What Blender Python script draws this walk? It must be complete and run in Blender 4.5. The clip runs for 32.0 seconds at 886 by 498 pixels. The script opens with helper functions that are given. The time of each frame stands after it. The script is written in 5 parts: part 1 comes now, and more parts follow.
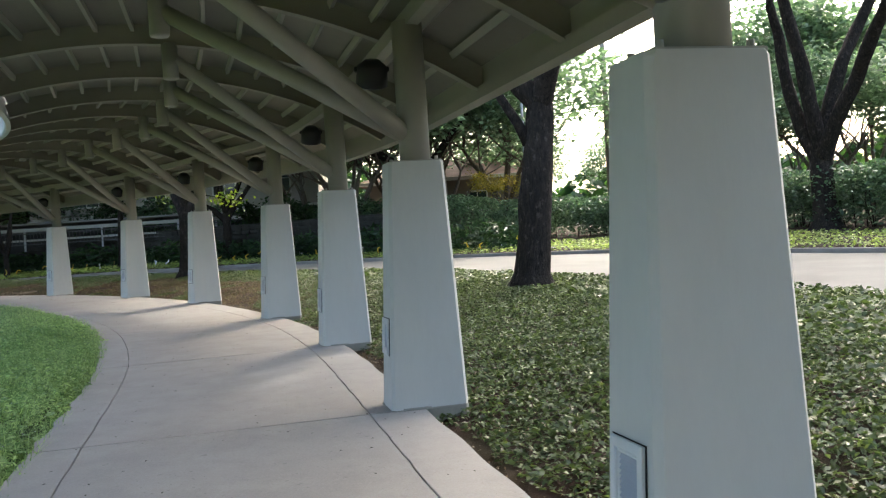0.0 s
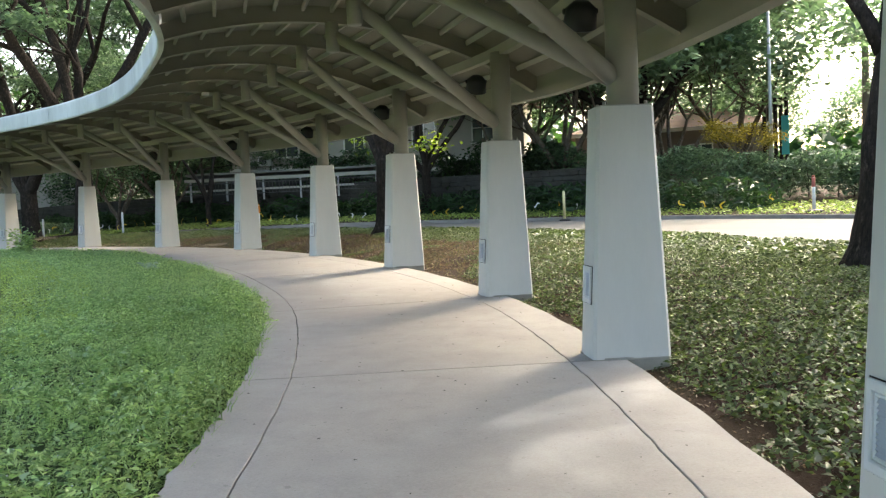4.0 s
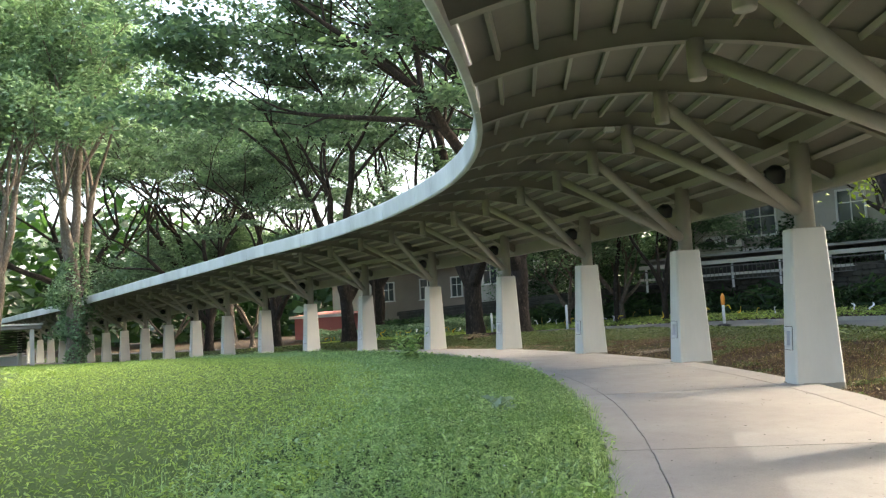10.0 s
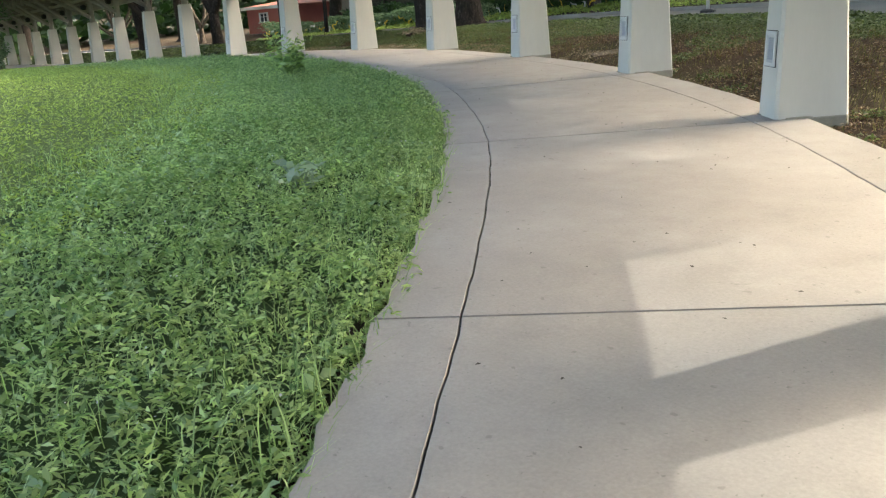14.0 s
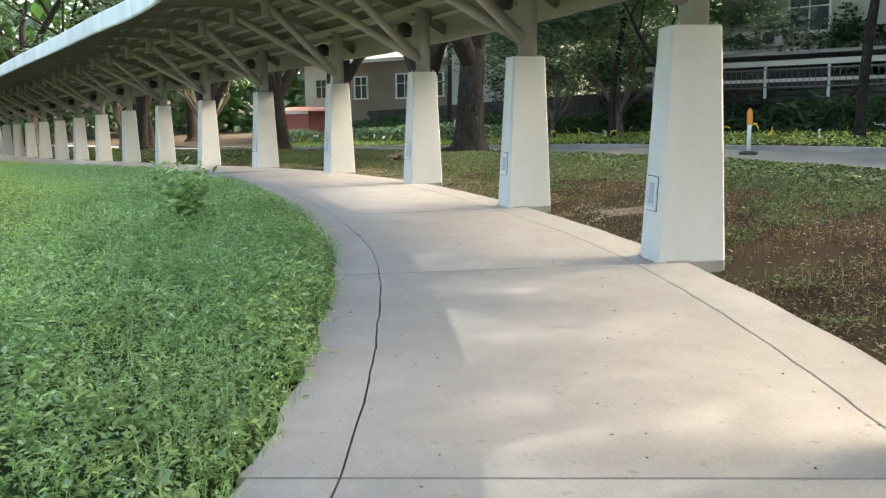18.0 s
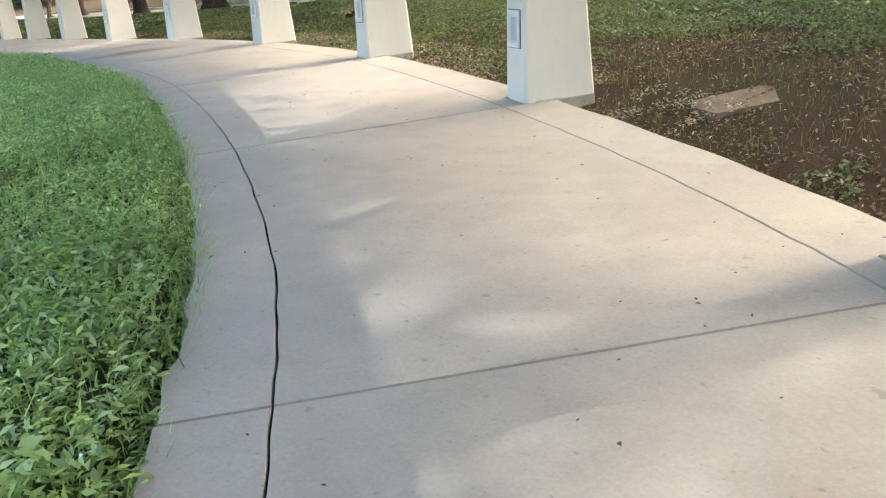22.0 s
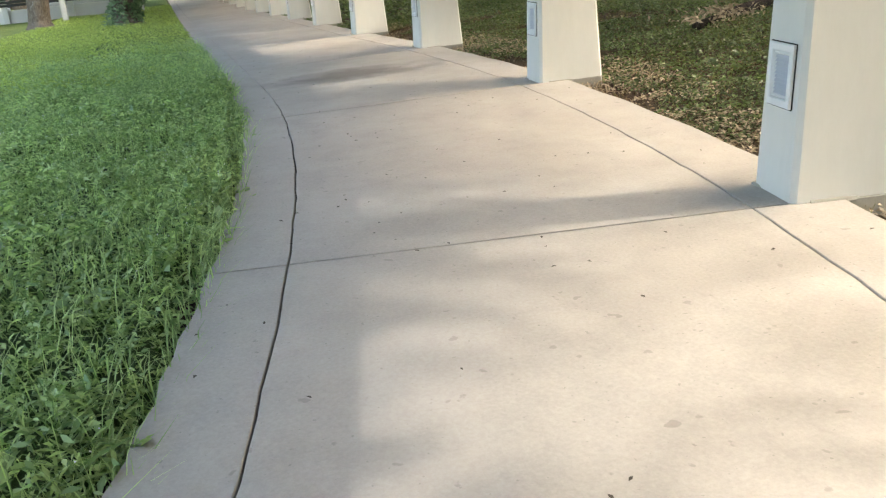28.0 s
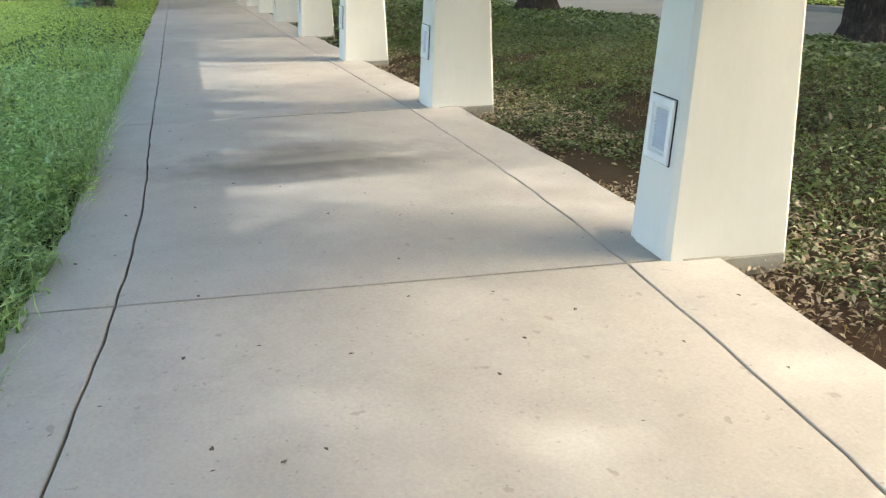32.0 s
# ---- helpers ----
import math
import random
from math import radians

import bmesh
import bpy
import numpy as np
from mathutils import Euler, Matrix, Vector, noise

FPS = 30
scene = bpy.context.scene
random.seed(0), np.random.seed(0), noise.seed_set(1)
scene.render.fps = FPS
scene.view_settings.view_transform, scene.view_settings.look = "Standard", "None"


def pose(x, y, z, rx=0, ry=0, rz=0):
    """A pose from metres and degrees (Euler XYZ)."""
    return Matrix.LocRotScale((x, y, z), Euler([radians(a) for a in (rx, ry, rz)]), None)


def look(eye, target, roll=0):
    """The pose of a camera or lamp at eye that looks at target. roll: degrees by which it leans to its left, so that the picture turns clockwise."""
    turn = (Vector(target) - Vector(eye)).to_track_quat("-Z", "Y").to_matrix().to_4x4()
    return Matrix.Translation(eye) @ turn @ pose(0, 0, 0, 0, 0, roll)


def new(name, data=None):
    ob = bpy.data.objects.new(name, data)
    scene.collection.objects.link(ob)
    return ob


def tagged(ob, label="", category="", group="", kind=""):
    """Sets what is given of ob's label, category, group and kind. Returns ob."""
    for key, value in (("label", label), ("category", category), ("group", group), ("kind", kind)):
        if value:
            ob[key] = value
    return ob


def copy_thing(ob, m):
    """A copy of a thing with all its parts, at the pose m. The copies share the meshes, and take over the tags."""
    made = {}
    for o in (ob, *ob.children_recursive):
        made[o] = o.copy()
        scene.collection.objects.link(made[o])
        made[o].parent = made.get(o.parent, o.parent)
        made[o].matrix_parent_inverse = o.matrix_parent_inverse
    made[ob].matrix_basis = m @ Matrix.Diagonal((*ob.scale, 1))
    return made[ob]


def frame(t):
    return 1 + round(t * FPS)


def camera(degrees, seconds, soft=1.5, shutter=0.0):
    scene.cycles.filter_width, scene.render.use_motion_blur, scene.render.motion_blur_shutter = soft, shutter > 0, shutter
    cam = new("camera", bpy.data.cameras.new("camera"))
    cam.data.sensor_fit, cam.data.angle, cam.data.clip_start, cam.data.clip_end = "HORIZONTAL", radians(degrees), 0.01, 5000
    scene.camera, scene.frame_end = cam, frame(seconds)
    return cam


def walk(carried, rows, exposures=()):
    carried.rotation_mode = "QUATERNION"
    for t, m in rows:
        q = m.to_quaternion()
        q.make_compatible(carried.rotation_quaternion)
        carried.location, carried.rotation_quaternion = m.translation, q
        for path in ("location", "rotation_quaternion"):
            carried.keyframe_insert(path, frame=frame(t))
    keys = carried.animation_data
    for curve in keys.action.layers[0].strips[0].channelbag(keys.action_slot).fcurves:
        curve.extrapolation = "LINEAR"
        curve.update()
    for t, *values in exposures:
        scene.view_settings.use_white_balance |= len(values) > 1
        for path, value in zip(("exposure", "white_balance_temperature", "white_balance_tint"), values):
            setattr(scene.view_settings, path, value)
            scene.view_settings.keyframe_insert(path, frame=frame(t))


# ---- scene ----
cam = camera(54.08, 32.0, soft=1.25)
PATH = [
    (0, 3.182, -0.364, 1.397, 6.29, -0.64, 3.75),
    (0.5, 2.957, 0.273, 1.379, 9.49, -0.27, 1.58),
    (1, 2.740, 0.882, 1.361, 12.65, -0.31, 1.69),
    (1.5, 2.483, 1.475, 1.382, 18.36, -0.36, 0.37),
    (2, 2.241, 2.057, 1.443, 17.92, -0.49, 1.55),
    (2.5, 2.032, 2.611, 1.424, 19.14, -0.29, 1.41),
    (4.5, 1.046, 4.673, 1.376, 19.02, -3.92, 2.90),
    (5, 0.744, 5.270, 1.408, 20.49, -4.82, 2.59),
    (5.5, 0.380, 5.903, 1.411, 20.90, -4.72, 4.22),
    (6, 0.095, 6.571, 1.403, 26.65, -3.33, 4.35),
    (6.5, -0.172, 7.284, 1.469, 30.20, 0.07, 2.56),
    (7, -0.429, 7.968, 1.536, 32.18, 5.35, 2.74),
    (7.5, -0.737, 8.593, 1.506, 40.75, 7.40, 1.07),
    (8, -1.080, 9.179, 1.488, 42.23, 7.74, 1.57),
    (8.5, -1.415, 9.743, 1.492, 45.02, 7.78, 1.12),
    (9, -1.729, 10.304, 1.514, 49.01, 7.10, 1.88),
    (9.5, -1.996, 10.855, 1.514, 48.88, 6.28, 2.96),
    (10, -2.260, 11.392, 1.505, 49.89, 4.59, 3.00),
    (10.5, -2.529, 11.926, 1.543, 50.34, 3.16, 3.42),
    (11, -2.751, 12.454, 1.561, 48.83, -1.16, 2.62),
    (11.5, -3.021, 12.948, 1.566, 43.99, -3.37, 1.18),
    (12, -3.226, 13.444, 1.557, 38.70, -5.75, 0.62),
    (12.5, -3.458, 13.906, 1.555, 47.44, -13.38, 1.30),
    (13, -3.726, 14.295, 1.627, 48.98, -13.81, 3.34),
    (13.5, -3.944, 14.832, 1.620, 48.90, -14.56, 3.74),
    (14, -4.291, 15.406, 1.624, 49.12, -15.89, 4.33),
    (14.5, -4.670, 16.004, 1.654, 44.01, -14.19, 4.39),
    (15, -4.982, 16.470, 1.718, 44.55, -11.33, 1.95),
    (15.5, -5.381, 17.021, 1.708, 40.97, -9.85, 1.40),
    (17.5, -6.879, 18.709, 1.787, 48.03, -8.46, -0.29),
    (18, -7.316, 19.205, 1.806, 50.95, -8.68, 0.83),
    (18.5, -7.751, 19.778, 1.838, 52.01, -9.22, 1.56),
    (19, -8.258, 20.268, 1.858, 54.60, -12.06, 2.61),
    (19.5, -8.622, 20.677, 1.828, 53.58, -13.52, 6.30),
    (20, -9.139, 21.045, 1.834, 57.46, -13.89, 4.66),
    (20.5, -9.650, 21.413, 1.892, 56.85, -14.94, 6.66),
    (21, -10.184, 21.697, 1.868, 56.37, -16.91, 6.03),
    (21.5, -10.782, 22.008, 1.855, 53.43, -18.95, 5.78),
    (22, -11.237, 22.413, 1.845, 48.69, -19.20, 5.27),
    (22.5, -11.738, 22.717, 1.848, 54.79, -17.96, 6.52),
    (23, -12.266, 23.029, 1.845, 56.24, -14.53, 2.94),
    (23.5, -12.823, 23.522, 1.820, 57.46, -13.00, -1.36),
    (24, -13.377, 23.870, 1.890, 57.49, -11.97, -0.68),
    (24.5, -13.906, 24.240, 1.916, 55.97, -11.49, 0.53),
    (25, -14.466, 24.555, 1.901, 59.64, -11.46, 0.89),
    (25.5, -15.009, 24.910, 1.952, 56.42, -11.96, 0.92),
    (26, -15.520, 25.227, 1.981, 65.23, -13.25, 2.58),
    (26.5, -16.067, 25.529, 1.967, 66.68, -16.68, 4.61),
    (28.5, -18.381, 26.621, 1.952, 68.02, -19.96, 5.16),
    (29, -18.992, 26.807, 1.965, 67.05, -20.24, 5.70),
    (29.5, -19.603, 27.009, 1.993, 64.37, -20.61, 5.21),
    (30, -20.188, 27.167, 1.994, 64.91, -20.35, 5.19),
    (30.5, -20.706, 27.415, 1.986, 64.13, -20.43, 7.50),
    (31, -21.245, 27.676, 1.974, 64.04, -20.44, 5.25),
    (31.5, -21.813, 27.829, 1.987, 66.37, -20.26, 3.37),
    (32, -22.394, 28.102, 1.995, 69.20, -19.59, 0.28),
]
walk(cam, [(t, pose(x, y, z, 90 + pitch, roll, yaw)) for t, x, y, z, yaw, pitch, roll in PATH],
     exposures=[(0.0, 2.55, 6400, 7), (0.8, 2.85, 6600, 6), (2.0, 2.85, 6700, 6), (5.0, 3.0, 7000, 6), (7.0, 3.0, 7200, 8), (10.0, 3.05, 7000, 7), (13.0, 3.0, 7200, 6), (15.5, 3.15, 7000, 5), (18.0, 3.6, 7000, 6), (22.0, 3.7, 7250, 7), (24.5, 3.55, 7350, 8), (26.0, 3.35, 7250, 8), (29.0, 3.55, 7600, 6), (31.0, 3.5, 7350, 5), (32.0, 3.65, 7200, 4)])

# ---- light: late-morning sun from beyond the road, clear sky ----
SUN_ELEV, SUN_AZ = 37.5, 21.0          # azimuth from +y towards +x
world = bpy.data.worlds.new("sky")
scene.world = world
world.use_nodes = True
wn = world.node_tree
sky = wn.nodes.new("ShaderNodeTexSky")
sky.sky_type = "NISHITA"
sky.sun_disc = False
sky.sun_elevation = radians(SUN_ELEV)
sky.sun_rotation = radians(SUN_AZ)
sky.air_density, sky.dust_density, sky.ozone_density = 1.0, 6.0, 0.4
wn.nodes["Background"].inputs["Strength"].default_value = 0.15
wn.links.new(sky.outputs["Color"], wn.nodes["Background"].inputs["Color"])
sun_data = bpy.data.lights.new("sun", "SUN")
sun_data.energy = 0.39
sun_data.angle = radians(0.53)
sun_data.color = (1.0, 0.99, 0.985)
sun = new("sun", sun_data)
sun.matrix_world = look((math.sin(radians(SUN_AZ)) * 80, math.cos(radians(SUN_AZ)) * 80, math.tan(radians(SUN_ELEV)) * 80), (0, 0, 0))

# ---- plan: a line of piers, one bay apart; s counts bays along it, w is metres towards the lawn ----
BAY = 4.8
HEADINGS = [21, 21, 21, 20.8, 20.5, 20.8, 27.1, 40.5, 44.7, 54.6, 65.05, 70.8, 78.4, 85.7, 85.7, 85.9, 85.6]   # bays -4 .. 12, then straight
HEIGHTS = [-0.18, -0.08, 0.0, 0.09, 0.26, 0.33, 0.41, 0.46, 0.49, 0.45, 0.39, 0.26, 0.16, 0.05, -0.07, -0.19, -0.31]
STEP = 0.02
_s = np.arange(-5.0, 40.0, STEP)
_h = np.radians(np.interp(_s + STEP / 2, np.arange(len(HEADINGS)) - 3.5, HEADINGS))
_x = np.concatenate([[0], np.cumsum(-np.sin(_h) * BAY * STEP)])[:-1]
_y = np.concatenate([[0], np.cumsum(np.cos(_h) * BAY * STEP)])[:-1]
_i1 = int(np.argmin(abs(_s - 1)))
_x, _y = _x - _x[_i1] + 1.66, _y - _y[_i1] + 7.53


def level(s):
    """Height of the walkway at s."""
    return np.interp(s, np.arange(17), HEIGHTS) + np.where(np.asarray(s) > 16, (np.asarray(s) - 16) * -0.06, 0) + np.where(np.asarray(s) < 0, np.asarray(s) * 0.04, 0)


def heading(s):
    return np.interp(s, _s, _h)


def at(s, w, z=0.0):
    """World places of plan places, as an array of rows."""
    s, w, z = np.broadcast_arrays(np.asarray(s, float), np.asarray(w, float), np.asarray(z, float))
    h = heading(s)
    return np.stack([np.interp(s, _s, _x) - np.cos(h) * w, np.interp(s, _s, _y) - np.sin(h) * w, level(s) + z], -1)


def plan(x, y):
    """s and w of world places."""
    x, y = np.atleast_1d(x).astype(float), np.atleast_1d(y).astype(float)
    ss, xx, yy, hh = _s[::5], _x[::5], _y[::5], _h[::5]
    out_s, out_w = np.empty(len(x)), np.empty(len(x))
    for a in range(0, len(x), 4000):
        d = (x[a:a + 4000, None] - xx) ** 2 + (y[a:a + 4000, None] - yy) ** 2
        i = d.argmin(1)
        out_s[a:a + 4000] = ss[i]
        out_w[a:a + 4000] = -(x[a:a + 4000] - xx[i]) * np.cos(hh[i]) - (y[a:a + 4000] - yy[i]) * np.sin(hh[i])
    return out_s, out_w


def drift(s):
    """How far the walkway's inner border strays from its even course, in metres towards the lawn."""
    return np.interp(s, [0.6, 1.4, 1.9, 2.6, 4.7, 5.5, 6.2, 6.9, 7.9, 9.0, 9.7, 12], [-0.11, -0.09, -0.05, 0.05, 0.04, 0.03, -0.08, -0.08, -0.04, 0.0, 0.03, 0.0])


def road_near(s):
    return np.interp(s, [-4, 2, 7, 10, 20], [-8.8, -8.1, -8.0, -7.0, -6.8])


def road_far(s):
    return np.interp(s, [-4, 5, 8, 10, 20], [-17.0, -16.4, -13.6, -12.0, -11.8])


def mound(s, w):
    """Lie of the ground across the walkway, relative to its level: a bank up to the road, a verge behind it."""
    rise = np.interp(w, [-8, -4.0, -2.0, -0.6, 0, 3, 3.2, 9, 16, 40], [0.20, 0.30, 0.12, -0.11, -0.14, -0.12, -0.03, 0.12, 0.16, 0.1])
    back = road_far(s) - w
    verge = np.interp(back, [0, 0.3, 6, 12, 40], [0.05, 0.34, 0.6, 0.9, 1.4])
    return np.where(back > 0, verge, np.where(w < road_near(s), 0.05, rise))


def ground_z(x, y):
    s, w = plan(x, y)
    return level(s) + mound(s, w)


# ---- materials ----
def nodes_of(name):
    m = bpy.data.materials.new(name)
    m.use_nodes = True
    nt = m.node_tree
    return m, nt, nt.nodes["Principled BSDF"]


def add(nt, kind, **values):
    n = nt.nodes.new(kind)
    for k, v in values.items():
        n.inputs[k.replace("_", " ")].default_value = v
    return n


def ramp(nt, fac, stops):
    r = nt.nodes.new("ShaderNodeValToRGB")
    e = r.color_ramp.elements
    while len(e) < len(stops):
        e.new(0.5)
    for i, (p, c) in enumerate(stops):
        e[i].position, e[i].color = p, (*c, 1)
    nt.links.new(fac, r.inputs["Fac"])
    return r.outputs["Color"]


def mix(nt, fac, a, b, mode="MIX"):
    n = nt.nodes.new("ShaderNodeMix")
    n.data_type, n.blend_type = "RGBA", mode
    for sock, v in ((n.inputs["Factor"], fac), (n.inputs["A"], a), (n.inputs["B"], b)):
        if isinstance(v, bpy.types.NodeSocket):
            nt.links.new(v, sock)
        elif isinstance(v, tuple):
            sock.default_value = (*v, 1)
        else:
            sock.default_value = v
    return n.outputs["Result"]


def coords(nt, stretch=(1, 1, 1), local=False):
    tc = nt.nodes.new("ShaderNodeTexCoord" if local else "ShaderNodeNewGeometry")
    mp = nt.nodes.new("ShaderNodeMapping")
    mp.inputs["Scale"].default_value = stretch
    nt.links.new(tc.outputs["Object" if local else "Position"], mp.inputs["Vector"])
    return mp.outputs["Vector"]


def noise_of(nt, vec, scale, detail=6.0, rough=0.6):
    n = add(nt, "ShaderNodeTexNoise", Scale=scale, Detail=detail, Roughness=rough)
    nt.links.new(vec, n.inputs["Vector"])
    return n.outputs["Fac"]


def bump(nt, bsdf, height, strength, distance=0.01):
    b = add(nt, "ShaderNodeBump", Strength=strength, Distance=distance)
    nt.links.new(height, b.inputs["Height"])
    nt.links.new(b.outputs["Normal"], bsdf.inputs["Normal"])


def plain(name, colour, rough=0.7, metal=0.0, var=0.12, scale=6.0, bumps=0.15, local=False, stretch=(1, 1, 1)):
    """A painted or natural surface with variation at two scales and a fine relief."""
    m, nt, p = nodes_of(name)
    v = coords(nt, stretch, local)
    big, fine = noise_of(nt, v, scale * 0.25, 4), noise_of(nt, v, scale * 6, 8, 0.7)
    lo = tuple(c * (1 - var) for c in colour)
    hi = tuple(min(1, c * (1 + var)) for c in colour)
    c1 = ramp(nt, big, [(0.35, lo), (0.65, hi)])
    c2 = mix(nt, 0.25, c1, ramp(nt, fine, [(0.3, lo), (0.7, hi)]))
    nt.links.new(c2, p.inputs["Base Color"])
    p.inputs["Roughness"].default_value, p.inputs["Metallic"].default_value = rough, metal
    if bumps:
        bump(nt, p, fine, bumps, 0.006)
    return m


def concrete_paving():
    m, nt, p = nodes_of("concrete_paving")
    v = coords(nt)
    big, mid, fine = noise_of(nt, v, 0.5, 5), noise_of(nt, v, 3.2, 8, 0.65), noise_of(nt, v, 60, 6, 0.7)
    c = ramp(nt, big, [(0.3, (0.286, 0.262, 0.240)), (0.7, (0.368, 0.342, 0.315))])
    c = mix(nt, ramp(nt, mid, [(0.42, (0, 0, 0)), (0.72, (0.75, 0.75, 0.75))]), c, (0.239, 0.223, 0.205))
    c = mix(nt, ramp(nt, noise_of(nt, v, 1.1, 8, 0.7), [(0.5, (0, 0, 0)), (0.7, (0.5, 0.5, 0.5))]), c, (0.420, 0.401, 0.370))
    c = mix(nt, 0.28, c, ramp(nt, fine, [(0.3, (0.191, 0.178, 0.160)), (0.7, (0.449, 0.431, 0.405))]))
    spots = noise_of(nt, v, 14, 3, 0.4)
    c = mix(nt, ramp(nt, spots, [(0.71, (0, 0, 0)), (0.74, (0.5, 0.5, 0.5))]), c, (0.143, 0.134, 0.120))
    pits = noise_of(nt, v, 38, 2, 0.5)
    c = mix(nt, ramp(nt, pits, [(0.70, (0, 0, 0)), (0.74, (0.6, 0.6, 0.6))]), c, (0.153, 0.144, 0.130))
    info = nt.nodes.new("ShaderNodeObjectInfo")
    c = mix(nt, 0.12, c, ramp(nt, info.outputs["Random"], [(0.0, (0.258, 0.243, 0.225)), (1.0, (0.401, 0.376, 0.350))]))
    # a tree limb's soft shadow painted into the paving, ragged round its edge
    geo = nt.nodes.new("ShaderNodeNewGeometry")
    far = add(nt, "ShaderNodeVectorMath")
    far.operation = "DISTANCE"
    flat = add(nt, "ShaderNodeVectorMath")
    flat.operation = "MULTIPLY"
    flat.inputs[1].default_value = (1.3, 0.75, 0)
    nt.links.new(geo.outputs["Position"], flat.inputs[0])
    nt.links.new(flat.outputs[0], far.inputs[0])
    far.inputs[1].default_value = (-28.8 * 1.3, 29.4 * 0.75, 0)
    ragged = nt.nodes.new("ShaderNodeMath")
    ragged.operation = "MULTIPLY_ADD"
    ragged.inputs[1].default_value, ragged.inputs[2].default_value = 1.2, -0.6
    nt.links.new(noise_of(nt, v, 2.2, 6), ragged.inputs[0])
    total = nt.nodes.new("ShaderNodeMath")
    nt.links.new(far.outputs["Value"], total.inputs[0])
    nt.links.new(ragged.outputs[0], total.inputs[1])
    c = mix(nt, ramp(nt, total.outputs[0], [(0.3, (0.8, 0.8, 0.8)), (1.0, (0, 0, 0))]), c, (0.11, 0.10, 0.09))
    nt.links.new(c, p.inputs["Base Color"])
    p.inputs["Roughness"].default_value = 0.72
    bump(nt, p, fine, 0.25, 0.004)
    return m


def leaf_material(name, dark, light, glow, gloss=0.45):
    """Thin leaves: each leaf has its own shade, and light comes through it."""
    m, nt, p = nodes_of(name)
    geo = nt.nodes.new("ShaderNodeNewGeometry")
    v = coords(nt)
    patch = noise_of(nt, v, 0.6, 3)
    c = ramp(nt, geo.outputs["Random Per Island"], [(0.0, dark), (0.75, light), (1.0, tuple(min(1, k * 1.35) for k in light))])
    c = mix(nt, ramp(nt, patch, [(0.35, (0, 0, 0)), (0.7, (0.5, 0.5, 0.5))]), c, dark)
    nt.links.new(c, p.inputs["Base Color"])
    p.inputs["Roughness"].default_value = gloss
    tr = nt.nodes.new("ShaderNodeBsdfTranslucent")
    nt.links.new(mix(nt, 1.0, c, glow, "MULTIPLY"), tr.inputs["Color"])
    ms = nt.nodes.new("ShaderNodeMixShader")
    ms.inputs["Fac"].default_value = 0.45
    nt.links.new(p.outputs["BSDF"], ms.inputs[1])
    nt.links.new(tr.outputs["BSDF"], ms.inputs[2])
    nt.links.new(ms.outputs["Shader"], nt.nodes["Material Output"].inputs["Surface"])
    return m


def soil_material():
    m, nt, p = nodes_of("soil")
    v = coords(nt)
    big, mid, fine = noise_of(nt, v, 0.35, 5), noise_of(nt, v, 2.5, 8), noise_of(nt, v, 45, 8, 0.75)
    c = ramp(nt, mid, [(0.3, (0.02, 0.012, 0.008)), (0.55, (0.042, 0.024, 0.016)), (0.8, (0.075, 0.044, 0.03))])
    c = mix(nt, ramp(nt, big, [(0.4, (0, 0, 0)), (0.6, (0.7, 0.7, 0.7))]), c, (0.03, 0.038, 0.016))
    c = mix(nt, 0.35, c, ramp(nt, fine, [(0.3, (0.015, 0.01, 0.007)), (0.7, (0.085, 0.055, 0.038))]))
    nt.links.new(c, p.inputs["Base Color"])
    p.inputs["Specular IOR Level"].default_value = 0.12
    p.inputs["Roughness"].default_value = 0.95
    bump(nt, p, fine, 0.8, 0.03)
    return m


def turf_material(name, dark, light):
    m, nt, p = nodes_of(name)
    v = coords(nt)
    mid, fine = noise_of(nt, v, 1.2, 6), noise_of(nt, v, 40, 8, 0.75)
    c = ramp(nt, mid, [(0.3, dark), (0.7, light)])
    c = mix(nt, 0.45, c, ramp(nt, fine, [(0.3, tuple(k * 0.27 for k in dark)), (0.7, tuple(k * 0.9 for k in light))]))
    nt.links.new(c, p.inputs["Base Color"])
    p.inputs["Specular IOR Level"].default_value = 0.12
    p.inputs["Roughness"].default_value = 0.95
    bump(nt, p, fine, 1.0, 0.05)
    return m


def bark_material(name, dark, light):
    m, nt, p = nodes_of(name)
    v = coords(nt, (1, 1, 0.22))
    ridges, patch = noise_of(nt, v, 22, 6, 0.7), noise_of(nt, coords(nt), 1.3, 5)
    c = ramp(nt, ridges, [(0.3, dark), (0.7, light)])
    c = mix(nt, ramp(nt, patch, [(0.5, (0, 0, 0)), (0.75, (0.3, 0.3, 0.3))]), c, tuple(k * 1.5 for k in light))
    lichen = noise_of(nt, coords(nt, (1, 1, 0.6)), 9, 6, 0.7)
    c = mix(nt, ramp(nt, lichen, [(0.56, (0, 0, 0)), (0.66, (0.6, 0.6, 0.6))]), c, tuple(min(0.3, k * 2.6) for k in light))
    c = mix(nt, ramp(nt, lichen, [(0.34, (0.7, 0.7, 0.7)), (0.44, (0, 0, 0))]), c, tuple(k * 0.6 for k in dark))
    nt.links.new(c, p.inputs["Base Color"])
    p.inputs["Specular IOR Level"].default_value = 0.12
    p.inputs["Roughness"].default_value = 0.9
    bump(nt, p, ridges, 1.0, 0.04)
    return m


def glass_material():
    m, nt, p = nodes_of("window_glass")
    p.inputs["Base Color"].default_value = (0.05, 0.06, 0.07, 1)
    p.inputs["Roughness"].default_value = 0.06
    p.inputs["Specular IOR Level"].default_value = 0.8
    return m


